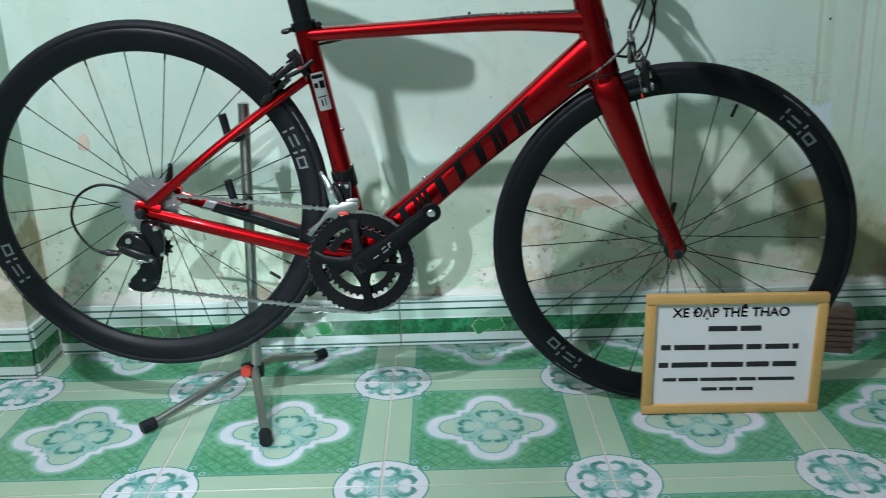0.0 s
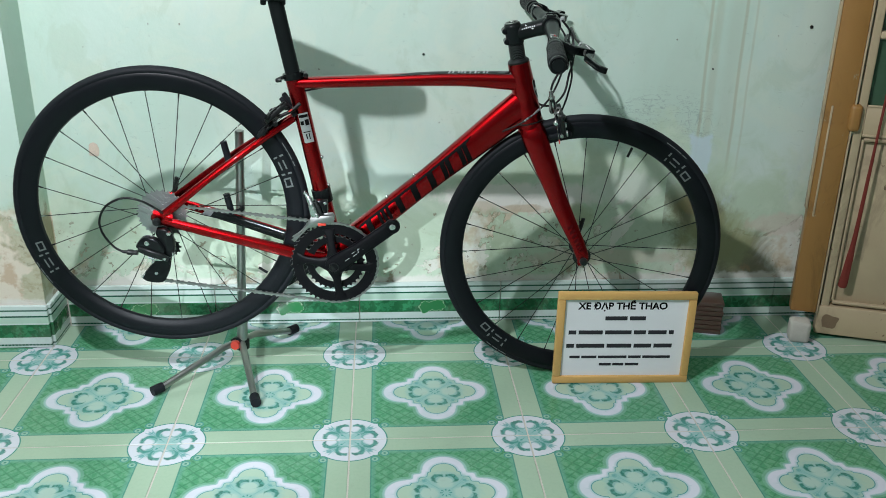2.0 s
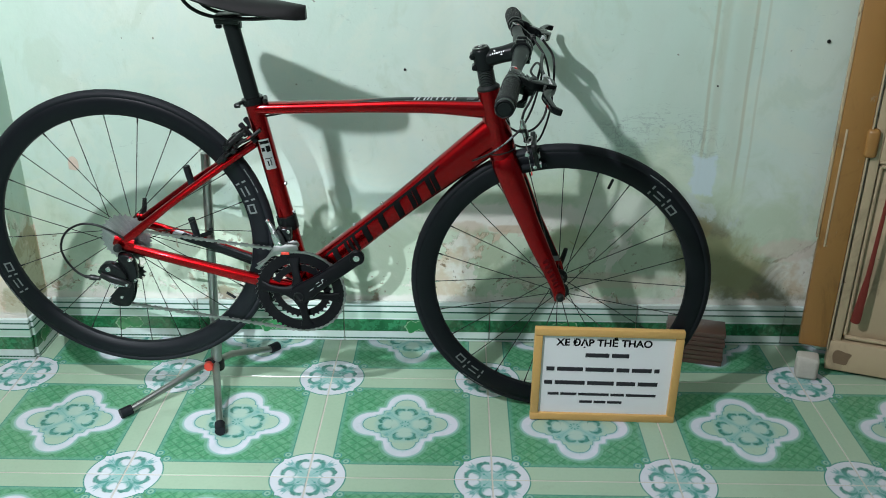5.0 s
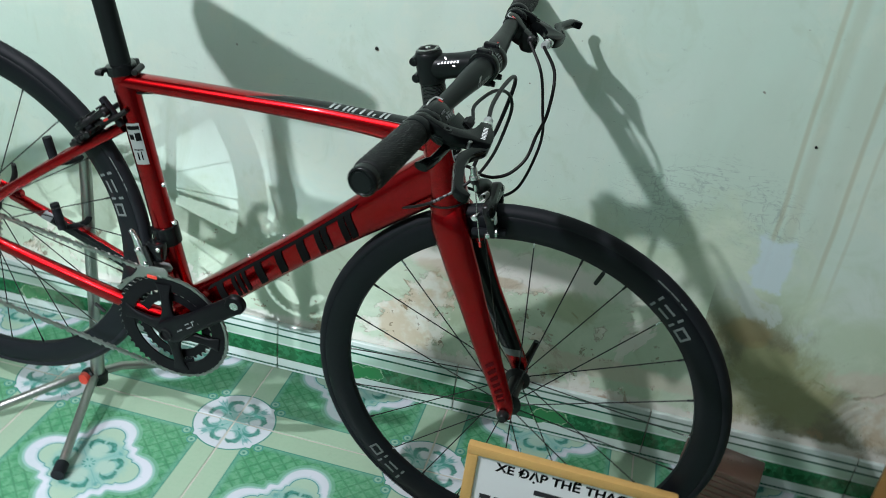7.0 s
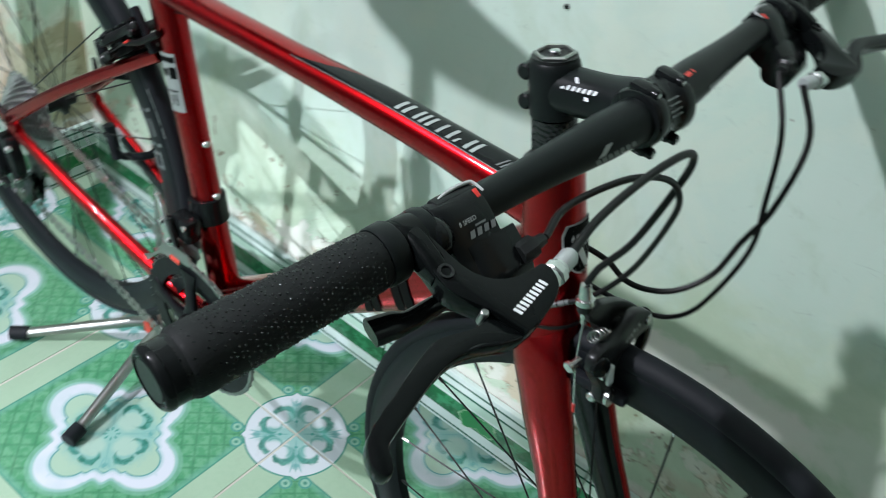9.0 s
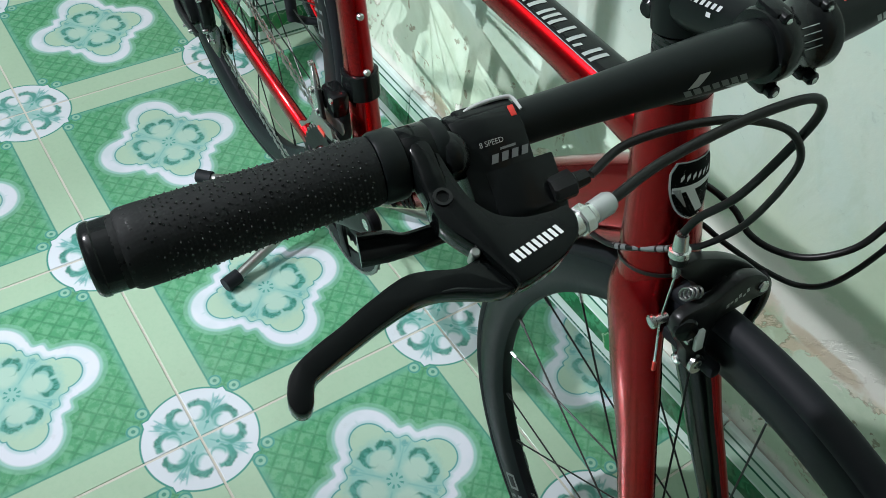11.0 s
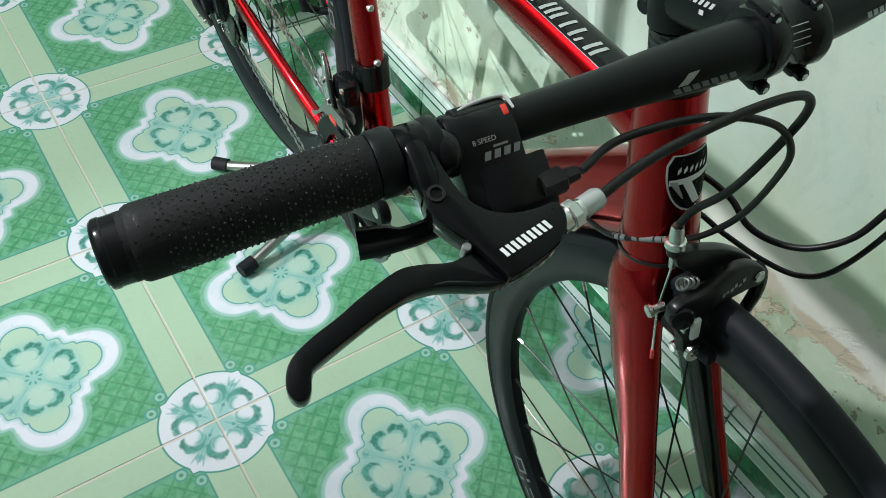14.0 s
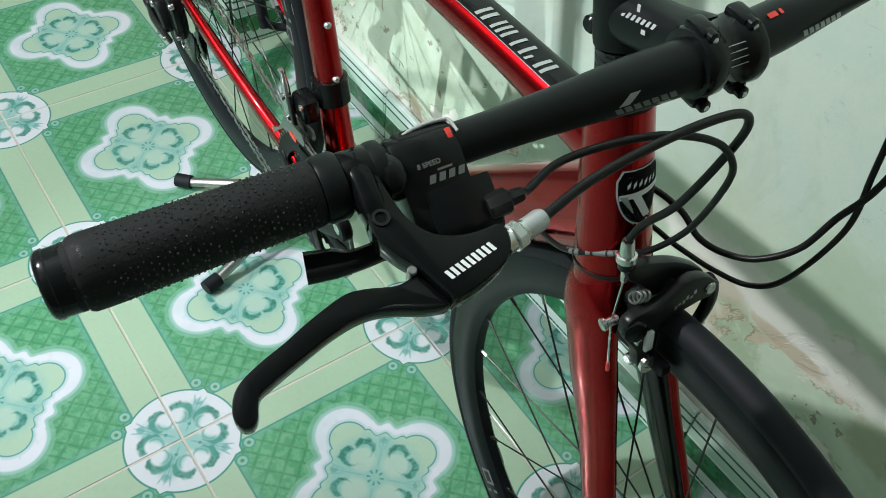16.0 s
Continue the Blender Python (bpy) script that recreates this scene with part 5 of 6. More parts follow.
ZR = HR.to_3x3() @ Vector((0, 0, 1))
FL = UL.cross(ZR).normalized()
FL = FL if FL.x > 0 else -FL
HL = Matrix((UL, FL, (ZR - UL * ZR.dot(UL)).normalized())).transposed().to_4x4()
HL.translation = HR.translation

cap = INV @ Vector((0.360, -0.143, 0.876))
st_low = HT + UP * 0.002
part("spacer", tube([st_low, cap - UP * 0.045], 0.0172, 28), "carbon", bike, "carbon headset spacer")
part("headset_cup", lathe([(0.0225, 0.0), (0.024, 0.002), (0.024, 0.006), (0.0185, 0.011)], axis_m(HT, HT + UP), 32), "black", bike)
C_l = HR.translation
stem = lathe([(0.015, -0.046), (0.0185, -0.044), (0.0190, -0.038), (0.0190, -0.008), (0.0180, -0.003), (0.0165, -0.0015)], axis_m(cap, cap + UP), 32)
s0 = cap - UP * 0.024
ext = (C_l - s0).normalized()
tube([s0, s0.lerp(C_l, 0.5), C_l - ext * 0.008], [(0.0175, 0.0175), (0.0165, 0.0165), (0.0185, 0.020)], 24, stem, smooth_n=12, side=(0, 1, 0), power=2.3)
stem_part = part("stem", stem, "satin", bike, "black alloy stem")
part("top_cap", lathe([(0.0, 0.0), (0.0172, 0.0), (0.0168, 0.0022), (0.013, 0.0032), (0.006, 0.0016), (0.0, 0.0016)], axis_m(cap - UP * 0.002, cap + UP), 28), "black", stem_part)
part("cap_ring", lathe([(0.0128, 0.0016), (0.0160, 0.0014), (0.0162, 0.0024), (0.0150, 0.0034), (0.0132, 0.0034)], axis_m(cap - UP * 0.0005, cap + UP), 6, closed=True), "chrome", stem_part, "bright six-sided cap ring", smooth=False)
part("cap_bolt", rod(cap, cap + UP * 0.004, 0.0042, 12), "steel", stem_part)
back = -ext
for dz in (-0.012, -0.035):
    p = cap + UP * dz + back * 0.019
    part("pinch_bolt", rod(p + Vector((0, -0.014, 0)), p + Vector((0, 0.012, 0)), 0.0062, 14), "gloss", stem_part)
fp = lathe([(0.0172, -0.021), (0.0200, -0.0205), (0.0212, -0.018), (0.0205, -0.008), (0.0190, -0.006), (0.0190, 0.006), (0.0205, 0.008), (0.0212, 0.018), (0.0200, 0.0205), (0.0172, 0.021)], HR @ pose(0, 0, 0, 0, 90, 0), 40)
for a in (-0.0135, 0.0135):
    for c, b in ((0.0195, -0.003), (-0.0205, 0.004)):
        part("clamp_ear", box((a, b, c), (0.0115, 0.018, 0.0085), 0.003, m=HR), "gloss", stem_part)
face = part("faceplate", fp, "gloss", stem_part, "black faceplate with four bolts")
for a in (-0.0135, 0.0135):
    for c, b in ((0.0200, 0.001), (-0.0210, 0.009)):
        part("face_bolt", rod(HR @ Vector((a, b, c)), HR @ Vector((a, b + 0.0082, c)), 0.0040, 14), "gloss", stem_part)
        part("bolt_socket", rod(HR @ Vector((a, b + 0.0078, c)), HR @ Vector((a, b + 0.0087, c)), 0.0021, 6), "steel", stem_part)
part("scale_print", skin([HR @ Vector((-0.006, 0, 0)), HR @ Vector((0, 0, 0)), HR @ Vector((0.006, 0, 0))], [0.0193, 0.0193, 0.0193], [(0.02, 0.98, 108 + 11 * k, 109.4 + 11 * k) for k in range(4)], 4, side=HR.to_3x3() @ Vector((0, 1, 0))), "silver", stem_part)
lat_up = (UP * 0.62 + Vector((0, -0.78, 0))).normalized()
yv = (lat_up.cross(ext)).normalized()
yv = yv if yv.z > 0 else -yv
sm = frame_m(s0.lerp(C_l, 0.20) + lat_up * 0.0176, ext, yv)
part("stem_mark", bars([(0.0045 * k, -0.0040, 0.0026, 0.0034) for k in range(7)], sm, slant=0.25), "silver", stem_part, "white printed bars")
part("stem_mark", bars([(0.0105, 0.0018, 0.0028, 0.0042)], sm, slant=-0.5), "silver", stem_part)
part("stem_mark", bars([(0.0225, -0.0088, 0.0036, 0.0026)], sm, slant=-0.5), "silver", stem_part)

# bar
bar_line = [(0.366, 0, 0), (0.155, 0, 0), (0.045, 0.0005, 0), (0, 0.0005, 0)]
back_l = [HR.inverted() @ (HL @ Vector(p)) for p in ((0.045, 0, 0), (0.155, 0, 0), (0.345, 0, 0))]
bar_pts = [HR @ Vector(p) for p in [*bar_line, *back_l]]
bar_r = [0.0111, 0.0112, 0.0156, 0.0159, 0.0156, 0.0112, 0.0111]
handlebar = part("handlebar", tube(bar_pts, bar_r, 30, smooth_n=60, side=HR.to_3x3() @ Vector((0, 0, 1))), "satin", bike, "black flat handlebar")
BAR_UP = HR.to_3x3() @ Vector((0, 0, 1))
for line, seg_r, rects, mat in (
    ([HR @ Vector((0.09, 0, 0)), HR @ Vector((0.06, 0, 0)), HR @ Vector((0.03, 0, 0))], [0.0143, 0.0152, 0.0158], None, "silver"),
):
    for k in range(7):
        part("bar_mark", skin(line, seg_r, [(0.20 + 0.095 * k, 0.27 + 0.095 * k, 176, 193)], 6, off=0.0007, side=BAR_UP, slant=0.05), "pale_grey", handlebar, "pale printed bar")
    part("bar_mark", skin(line, seg_r, [(0.36, 0.47, 150, 173)], 6, off=0.0007, side=BAR_UP, slant=-0.12), "silver", handlebar)
    part("bar_mark", skin(line, seg_r, [(0.66, 0.80, 196, 209)], 6, off=0.0007, side=BAR_UP, slant=0.1), "silver", handlebar)
lbar = [HL @ Vector((0.03, 0, 0)), HL @ Vector((0.06, 0, 0)), HL @ Vector((0.09, 0, 0))]
for k in range(7):
    part("bar_mark", skin(lbar, [0.0158, 0.0152, 0.0143], [(0.40 + 0.085 * k, 0.46 + 0.085 * k, 166, 183)], 6, off=0.0007, side=BAR_UP, slant=0.05), "silver", handlebar)
part("bar_mark", skin(lbar, [0.0158, 0.0152, 0.0143], [(0.02, 0.14, 100, 112), (0.18, 0.22, 100, 112)], 6, off=0.0007, side=BAR_UP), "red_mark", handlebar, "red printed bar")


wear = random.Random(41)


def controls(Hm, right):
    """Grip, brake lever and shifter of one side; x runs out along the bar, y ahead, z up."""
    X = Hm.to_3x3() @ Vector((1, 0, 0))
    SPIN = Hm @ Matrix(((0, 0, 1, 0), (1, 0, 0, 0), (0, 1, 0, 0), (0, 0, 0, 1)))
    out = 0.0 if right else -0.020
    grip_prof = [(0.0125, 0.238), (0.0158, 0.2385), (0.0166, 0.242), (0.0168, 0.262), (0.0172, 0.29), (0.0178, 0.32), (0.0182, 0.342), (0.0180, 0.3490), (0.0170, 0.3512), (0.0163, 0.3518), (0.0163, 0.3545), (0.0120, 0.355)]
    g = part("grip", lathe([(r, h + out * max(0, (h - 0.238)) / 0.117) for r, h in grip_prof], SPIN, 48), "grip", handlebar, "black textured rubber grip")
    studs = bmesh.new()
    for i in range(33):
        h = 0.2445 + 0.0029 * i
        r = 0.0167 + 0.0015 * (h - 0.25) / 0.088
        for k in range(36):
            if wear.random() < 0.25:
                continue
            a = 2 * math.pi * (k + 0.5 * (i % 2) + wear.uniform(-0.15, 0.15)) / 36
            rad, tan = Vector((math.cos(a), math.sin(a), 0)), Vector((-math.sin(a), math.cos(a), 0))
            hh = h + out * (h - 0.238) / 0.117 + wear.uniform(-0.0004, 0.0004)
            c, s_ = rad * r + Vector((0, 0, hh)), 0.00060 * wear.uniform(0.6, 1.3)
            top = studs.verts.new(SPIN @ (c + rad * s_ * 0.9))
            rims = [[studs.verts.new(SPIN @ (c + rad * up * s_ + (tan * math.cos(w) + Vector((0, 0, math.sin(w)))) * s_ * wide)) for w in (math.pi * j / 3 for j in range(6))] for up, wide in ((-0.4, 1.0), (0.6, 0.66))]
            for j in range(6):
                q = (j + 1) % 6
                studs.faces.new((rims[0][j], rims[0][q], rims[1][q], rims[1][j]))
                studs.faces.new((rims[1][j], rims[1][q], top))
    stud_ob = part("grip_studs", studs, "stud", handlebar, "small raised rubber studs")
    stud_ob.data.set_sharp_from_angle(angle=math.pi)
    tagged(stud_ob, label="small raised rubber studs", kind="stuff")
    part("grip_cap", lathe([(r, h + out) for r, h in ((0.0150, 0.3535), (0.0163, 0.3540), (0.0161, 0.3610), (0.0166, 0.3616), (0.0164, 0.3642), (0.0150, 0.3660), (0.0138, 0.3664), (0.0125, 0.3650), (0.0, 0.3650))], SPIN, 40), "gloss", handlebar, "black end cap")
    part("grip_ring", lathe([(0.0118, 0.2255), (0.0164, 0.226), (0.0172, 0.2275), (0.0172, 0.2365), (0.0165, 0.238), (0.0118, 0.238)], SPIN, 40), "satin", handlebar)
    PLn = Hm @ pose(-0.0045 if right else 0, 0, 0.0055 if right else 0.0, -15, 0, 0)
    body = plate([(0.2275, 0.0000), (0.2185, -0.0020), (0.2162, 0.0040), (0.2152, 0.0113), (0.2140, 0.0246), (0.2117, 0.0358), (0.2071, 0.0440), (0.2012, 0.0492), (0.1918, 0.0530), (0.1808, 0.0542), (0.1734, 0.0542), (0.1708, 0.0600), (0.1742, 0.0688), (0.1837, 0.0750), (0.1970, 0.0792), (0.2080, 0.0806), (0.2110, 0.0778), (0.2178, 0.0610), (0.2255, 0.0485), (0.2296, 0.0377), (0.2284, 0.0225), (0.2288, 0.0070)], 0.0150, PLn, 0.0032, smooth_n=88)
    lathe([(0.0112, 0.2100), (0.0146, 0.2102), (0.0152, 0.2112), (0.0152, 0.2248), (0.0146, 0.2256), (0.0112, 0.2258)], SPIN, 40, body)
    tube([Hm @ Vector(q) for q in ((0.2180, -0.0020, 0.0055), (0.2186, 0.0080, 0.0046), (0.2192, 0.0190, 0.0018), (0.2195, 0.0300, -0.0012))], [(0.0096, 0.0070), (0.0092, 0.0068), (0.0084, 0.0066), (0.0060, 0.0060)], 22, body, smooth_n=14, side=Hm.to_3x3() @ Vector((1, 0, 0)), power=3.6)
    lever = part("brake_lever", body, "lever", bike, "black alloy brake lever")
    nrm = PLn.to_3x3() @ Vector((0, 0, 1))
    blade = [(0.2185, 0.0612), (0.2291, 0.0631), (0.2437, 0.0590), (0.2544, 0.0583), (0.2727, 0.0638), (0.2851, 0.0687), (0.2966, 0.0725), (0.3070, 0.0769), (0.3132, 0.0822), (0.3165, 0.0905), (0.3150, 0.0965), (0.3108, 0.0978), (0.3072, 0.0945), (0.3040, 0.0872), (0.2986, 0.0843), (0.2780, 0.0772), (0.2661, 0.0736), (0.2545, 0.0712), (0.2438, 0.0714), (0.2340, 0.0741), (0.2225, 0.0788), (0.2139, 0.0810), (0.2105, 0.0798), (0.2140, 0.0710)]
    part("lever_blade", plate(blade, 0.0110, PLn @ Matrix.Translation((0, 0, -0.0020)), 0.0038, smooth_n=96), "lever", lever, "glossy black lever blade")
    part("lever_rib", tube([PLn @ Vector(p) for p in ((0.2135, 0.0800, 0.0030), (0.2225, 0.0776, 0.0032), (0.2340, 0.0727, 0.0032), (0.2440, 0.0702, 0.0026))], [0.0010, 0.0013, 0.0013, 0.0006], 8, smooth_n=14), "gloss", lever)
    part("lever_bolt", lathe([(0.0, 0.0074), (0.0026, 0.0074), (0.0030, 0.0088), (0.0044, 0.0088), (0.0046, 0.0070), (0.0, 0.0070)], PLn @ Matrix.Translation((0.2235, 0.0315, 0)), 20), "black", lever)
    part("pivot_pin", rod(PLn @ Vector((0.2205, 0.0600, -0.004)), PLn @ Vector((0.2205, 0.0600, 0.0062)), 0.0024, 14), "chain", lever)
    wm = PLn @ frame_m((0.2062, 0.0718, 0.00765), (-0.975, -0.22, 0), (0.22, -0.975, 0))
    if right:
        for k in range(9):
            part("lever_mark", bars([(0.0031 * k, 0.0, 0.0019, 0.0050)], wm, slant=-0.2), "white", lever, "white printed bar")
    d = (PLn.to_3x3() @ Vector((-0.95, -0.22, 0))).normalized()
    b0 = PLn @ Vector((0.1715, 0.0622, 0))
    part("barrel_adjuster", lathe([(0.0, -0.002), (0.0060, -0.002), (0.0060, 0.0100), (0.0054, 0.0105), (0.0054, 0.0135), (0.0, 0.0135)], axis_m(b0, b0 + d), 24), "steel", lever, "silver barrel adjuster")
    part("adjuster_nut", lathe([(0.0058, 0.0030), (0.0070, 0.0030), (0.0076, 0.0038), (0.0076, 0.0082), (0.0070, 0.0090), (0.0058, 0.0090)], axis_m(b0, b0 + d), 8), "steel", lever, "faceted silver locknut", smooth=False)
    part("cable_cap", lathe([(0.0, 0.012), (0.0056, 0.012), (0.0057, 0.0215), (0.0046, 0.0240), (0.0, 0.0240)], axis_m(b0, b0 + d), 20), "silver", lever, "pale plastic cable cap")
    # shifter
    Hs = Hm @ Matrix.Translation((-0.006 if right else 0, 0, 0))
    sec = [(-0.0130, 0.003), (-0.0085, 0.0105), (0.000, 0.0128), (0.0095, 0.0082), (0.020, -0.0015), (0.031, -0.0105), (0.0375, -0.0175), (0.0385, -0.0240), (0.032, -0.0300), (0.012, -0.0270), (-0.010, -0.013)]
    sx = Hs @ Matrix(((0, 0, 1, 0.1890), (1, 0, 0, 0), (0, 1, 0, 0), (0, 0, 0, 1)))
    sh_ = part("shifter", plate(sec, 0.0360, sx, 0.0024, smooth_n=66), "gloss", bike, "glossy black gear shifter")
    part("shifter_dome", lathe([(0.0, -0.0085), (0.0060, -0.0078), (0.0105, -0.0050), (0.0128, 0.0), (0.0118, 0.0045), (0.0085, 0.0072), (0.0, 0.0085)], Hs @ Matrix.Translation((0.2085, 0.0065, 0.0005)) @ pose(0, 0, 0, 0, 90, 0), 32), "gloss", sh_, "rounded glossy black shoulder")
    part("shifter_collar", lathe([(0.0112, 0.2030), (0.0150, 0.2034), (0.0156, 0.2050), (0.0156, 0.2090), (0.0150, 0.2108), (0.0112, 0.2112)], SPIN, 36), "satin", sh_)
    part("pod_cover", plate([(0.0215, -0.0020), (0.0310, -0.0092), (0.0400, -0.0172), (0.0420, -0.0245), (0.0360, -0.0330), (0.0200, -0.0310), (0.0160, -0.0150)], 0.0360, Hs @ Matrix(((0, 0, 1, 0.1800), (1, 0, 0, 0), (0, 1, 0, 0), (0, 0, 0, 1))), 0.0050, smooth_n=42), "gloss", sh_, "matt black lower casing")
    part("indicator_window", box((0.1868, -0.0040, 0.0100), (0.0310, 0.0100, 0.0064), 0.0028, m=Hs @ pose(0, 0, 0, 4, 0, 0), seg=4), "gloss", sh_, "dark glossy gear window")
    part("window_rim", tube([Hs @ Vector(p) for p in ((0.2020, -0.0030, 0.0100), (0.1950, -0.0062, 0.0122), (0.1850, -0.0070, 0.0135), (0.1745, -0.0062, 0.0138), (0.1712, -0.0040, 0.0135), (0.1704, 0.0030, 0.0124))], [(0.0005, 0.0008), (0.0009, 0.0010), (0.0010, 0.0011), (0.0010, 0.0011), (0.0009, 0.0010), (0.0005, 0.0008)], 10, smooth_n=30), "clear", sh_, "clear plastic rim of the window")
    part("indicator_mark", box((0, 0, 0), (0.0030, 0.0056, 0.0010), 0.0003, m=Hs @ Matrix.Translation((0.1748, 0.0022, 0.0122)) @ pose(0, 0, 0, -24, 0, 0)), "red_mark", sh_, "red gear mark")
    part("paddle", tube([Hs @ Vector(p) for p in ((0.196, 0.026, -0.028), (0.220, 0.0235, -0.030), (0.238, 0.0235, -0.030), (0.248, 0.0205, -0.030), (0.2605, 0.0175, -0.030))], [(0.005, 0.004), (0.0055, 0.004), (0.0060, 0.0040), (0.0085, 0.0045), (0.0090, 0.0048)], 14, smooth_n=16, side=Hs.to_3x3() @ Vector((0, 0, 1)), power=3), "gloss", sh_, "black shift paddle")
    e0 = Hs @ Vector((0.1695, 0.0345, -0.0140))
    e1 = Hs @ Vector((0.1475, 0.0345, -0.0120))
    part("cable_nut", lathe([(0.0, 0), (0.0060, 0), (0.0070, 0.002), (0.0070, 0.0115), (0.0045, 0.013), (0.0038, 0.020), (0.0, 0.020)], axis_m(e0, e1), 8), "black", sh_)
    if right:
        face_m = Hs @ Matrix.Translation((0.1875, 0.0130, 0.0050)) @ pose(0, 0, 0, -45.5, 0, 0)
        lay = face_m @ pose(0, 0, 0, 0, 0, 180)
        write("8 SPEED", 0.0036, lay @ Matrix.Translation((-0.0095, 0.0005, 0.0012)), "silver", sh_, "small grey lettering")
        part("shifter_mark", bars([(-0.0060 + 0.0052 * k, -0.0080, 0.0034, 0.0040) for k in range(4)], lay @ Matrix.Translation((0, 0, 0.0012)), slant=0.35), "grey", sh_, "grey printed bars")
        part("shifter_mark", bars([(0.000, -0.0028, 0.008, 0.0011)], lay @ Matrix.Translation((0, 0, 0.0012)), slant=0.35), "grey", sh_)
    return lever, sh_, b0 + d * 0.0235, e1


def write(words, size, m, mat, parent, label="", bold=0.0):
    cu = bpy.data.curves.new("lettering", "FONT")
    cu.body, cu.size, cu.offset = words, size, bold
    tmp = new("tmp_lettering", cu)
    dg = bpy.context.evaluated_depsgraph_get()
    me = bpy.data.meshes.new_from_object(tmp.evaluated_get(dg))
    bpy.data.objects.remove(tmp)
    me.materials.clear()
    me.materials.append(M[mat])
    me.transform(m)
    ob = new("lettering", me)
    ob.parent = parent
    if label:
        ob["label"] = label
    return ob


lever_r, shift_r, cap_r, exit_r = controls(HR, True)
lever_l, shift_l, cap_l, exit_l = controls(HL, False)

# ---- cables ----
W = lambda *p: INV @ Vector(p)
for name, pts, r in (
    ("brake_cable", [cap_r, W(0.475, -0.266, 0.861), W(0.478, -0.218, 0.869), W(0.483, -0.178, 0.871), W(0.485, -0.162, 0.861), W(0.481, -0.160, 0.836), W(0.468, -0.168, 0.785), W(0.4525, -0.1735, 0.754), W(0.4478, -0.1758, 0.737)], 0.0027),
    ("gear_cable", [exit_r, W(0.454, -0.266, 0.857), W(0.467, -0.220, 0.862), W(0.479, -0.178, 0.849), W(0.485, -0.158, 0.826), W(0.481, -0.150, 0.796), W(0.469, -0.146, 0.750), W(0.453, -0.149, 0.717), W(0.439, -0.153, 0.700), W(0.4235, -0.158, 0.687), W(0.397, -0.164, 0.667), W(0.375, -0.161, 0.653), W(0.345, -0.150, 0.638), W(0.330, -0.135, 0.630)], 0.0023),
    ("brake_cable", [cap_l, W(0.522, -0.014, 0.832), W(0.523, -0.036, 0.780), W(0.513, -0.045, 0.745), W(0.505, -0.055, 0.712), W(0.487, -0.068, 0.690), W(0.466, -0.078, 0.682), W(0.446, -0.086, 0.685), W(0.424, -0.086, 0.694), W(0.392, -0.094, 0.698), W(0.352, -0.115, 0.690)], 0.0026),
    ("gear_cable", [exit_l, W(0.503, -0.024, 0.834), W(0.515, -0.036, 0.785), W(0.521, -0.042, 0.738), W(0.505, -0.046, 0.672), W(0.485, -0.050, 0.645), W(0.458, -0.062, 0.643), W(0.430, -0.083, 0.658), W(0.398, -0.094, 0.664), W(0.352, -0.118, 0.650)], 0.0023),
):
    part(name, tube(pts, r, 10, smooth_n=80), "cable", bike, "black outer cable")
PRINT = catmull([W(0.4310, -0.1558, 0.6935), W(0.4235, -0.1580, 0.6870), W(0.410, -0.1617, 0.6770), W(0.397, -0.1640, 0.6670), W(0.386, -0.1630, 0.6598)], 30)
for a, b in ((0, 2), (3, 7), (8, 13), (14, 16), (19, 21), (22, 24), (25, 26)):
    part("cable_print", tube(PRINT[a:b + 1], 0.00242, 10), "pale_grey", bike, "pale printed dash on a cable")
part("brake_cable", tube([(-0.095, -0.004, 0.724), (-0.07, 0, 0.728), (-0.045, 0, 0.733), (-0.02, 0, 0.737)], 0.0024, 8, smooth_n=12), "cable", bike)
part("brake_cable", tube([(-0.150, -0.032, 0.672), (-0.122, -0.029, 0.684), (-0.100, -0.021, 0.700)], 0.0040, 10, smooth_n=12), "cable", bike)

# front and rear axles
for c, m, host in ((FA, STEER, front_wheel), (RA, Matrix(), rear_wheel)):
    w_ = 0.060 if host is front_wheel else 0.069
    part("axle_nut", lathe([(0.0, -w_ - 0.012), (0.006, -w_ - 0.012), (0.009, -w_ - 0.008), (0.0095, -w_), (0.0, -w_)], axis_m(c, c + Vector((0, 1, 0))), 20), "black", host)
    part("quick_release", tube([c + Vector((0, w_ + 0.010, 0)), c + Vector((0.010, w_ + 0.016, 0.028)), c + Vector((0.016, w_ + 0.012, 0.055))], [(0.007, 0.005), (0.006, 0.004), (0.005, 0.003)], 12, smooth_n=10), "black", host)

# ---- the repair stand ----
stand = empty("bike_stand", pose(-0.290, -0.022, 0), "chromed folding tripod stand under the rear stays", "bike stand")
part("post", tube([(0.004, -0.004, 0.05), (0.034, -0.010, 0.612)], 0.0108, 20), "chrome", stand, "scuffed chrome post")
part("sleeve", tube([(0.002, -0.004, 0.040), (0.008, -0.004, 0.120)], 0.0135, 20), "chrome", stand)
part("hub", lathe([(0.010, 0.036), (0.018, 0.038), (0.019, 0.060), (0.014, 0.066), (0.012, 0.070)], pose(0.003, -0.002, 0), 24), "black", stand)
part("knob", lathe([(0.0, 0.0), (0.012, 0.0), (0.013, 0.004), (0.011, 0.012), (0.0, 0.013)], axis_m((-0.010, -0.020, 0.058), (-0.018, -0.09, 0.062)), 20), "knob", stand, "red plastic knob")
part("knob_collar", rod((-0.007, -0.006, 0.057), (-0.0105, -0.022, 0.058), 0.0165, 20), "black", stand)
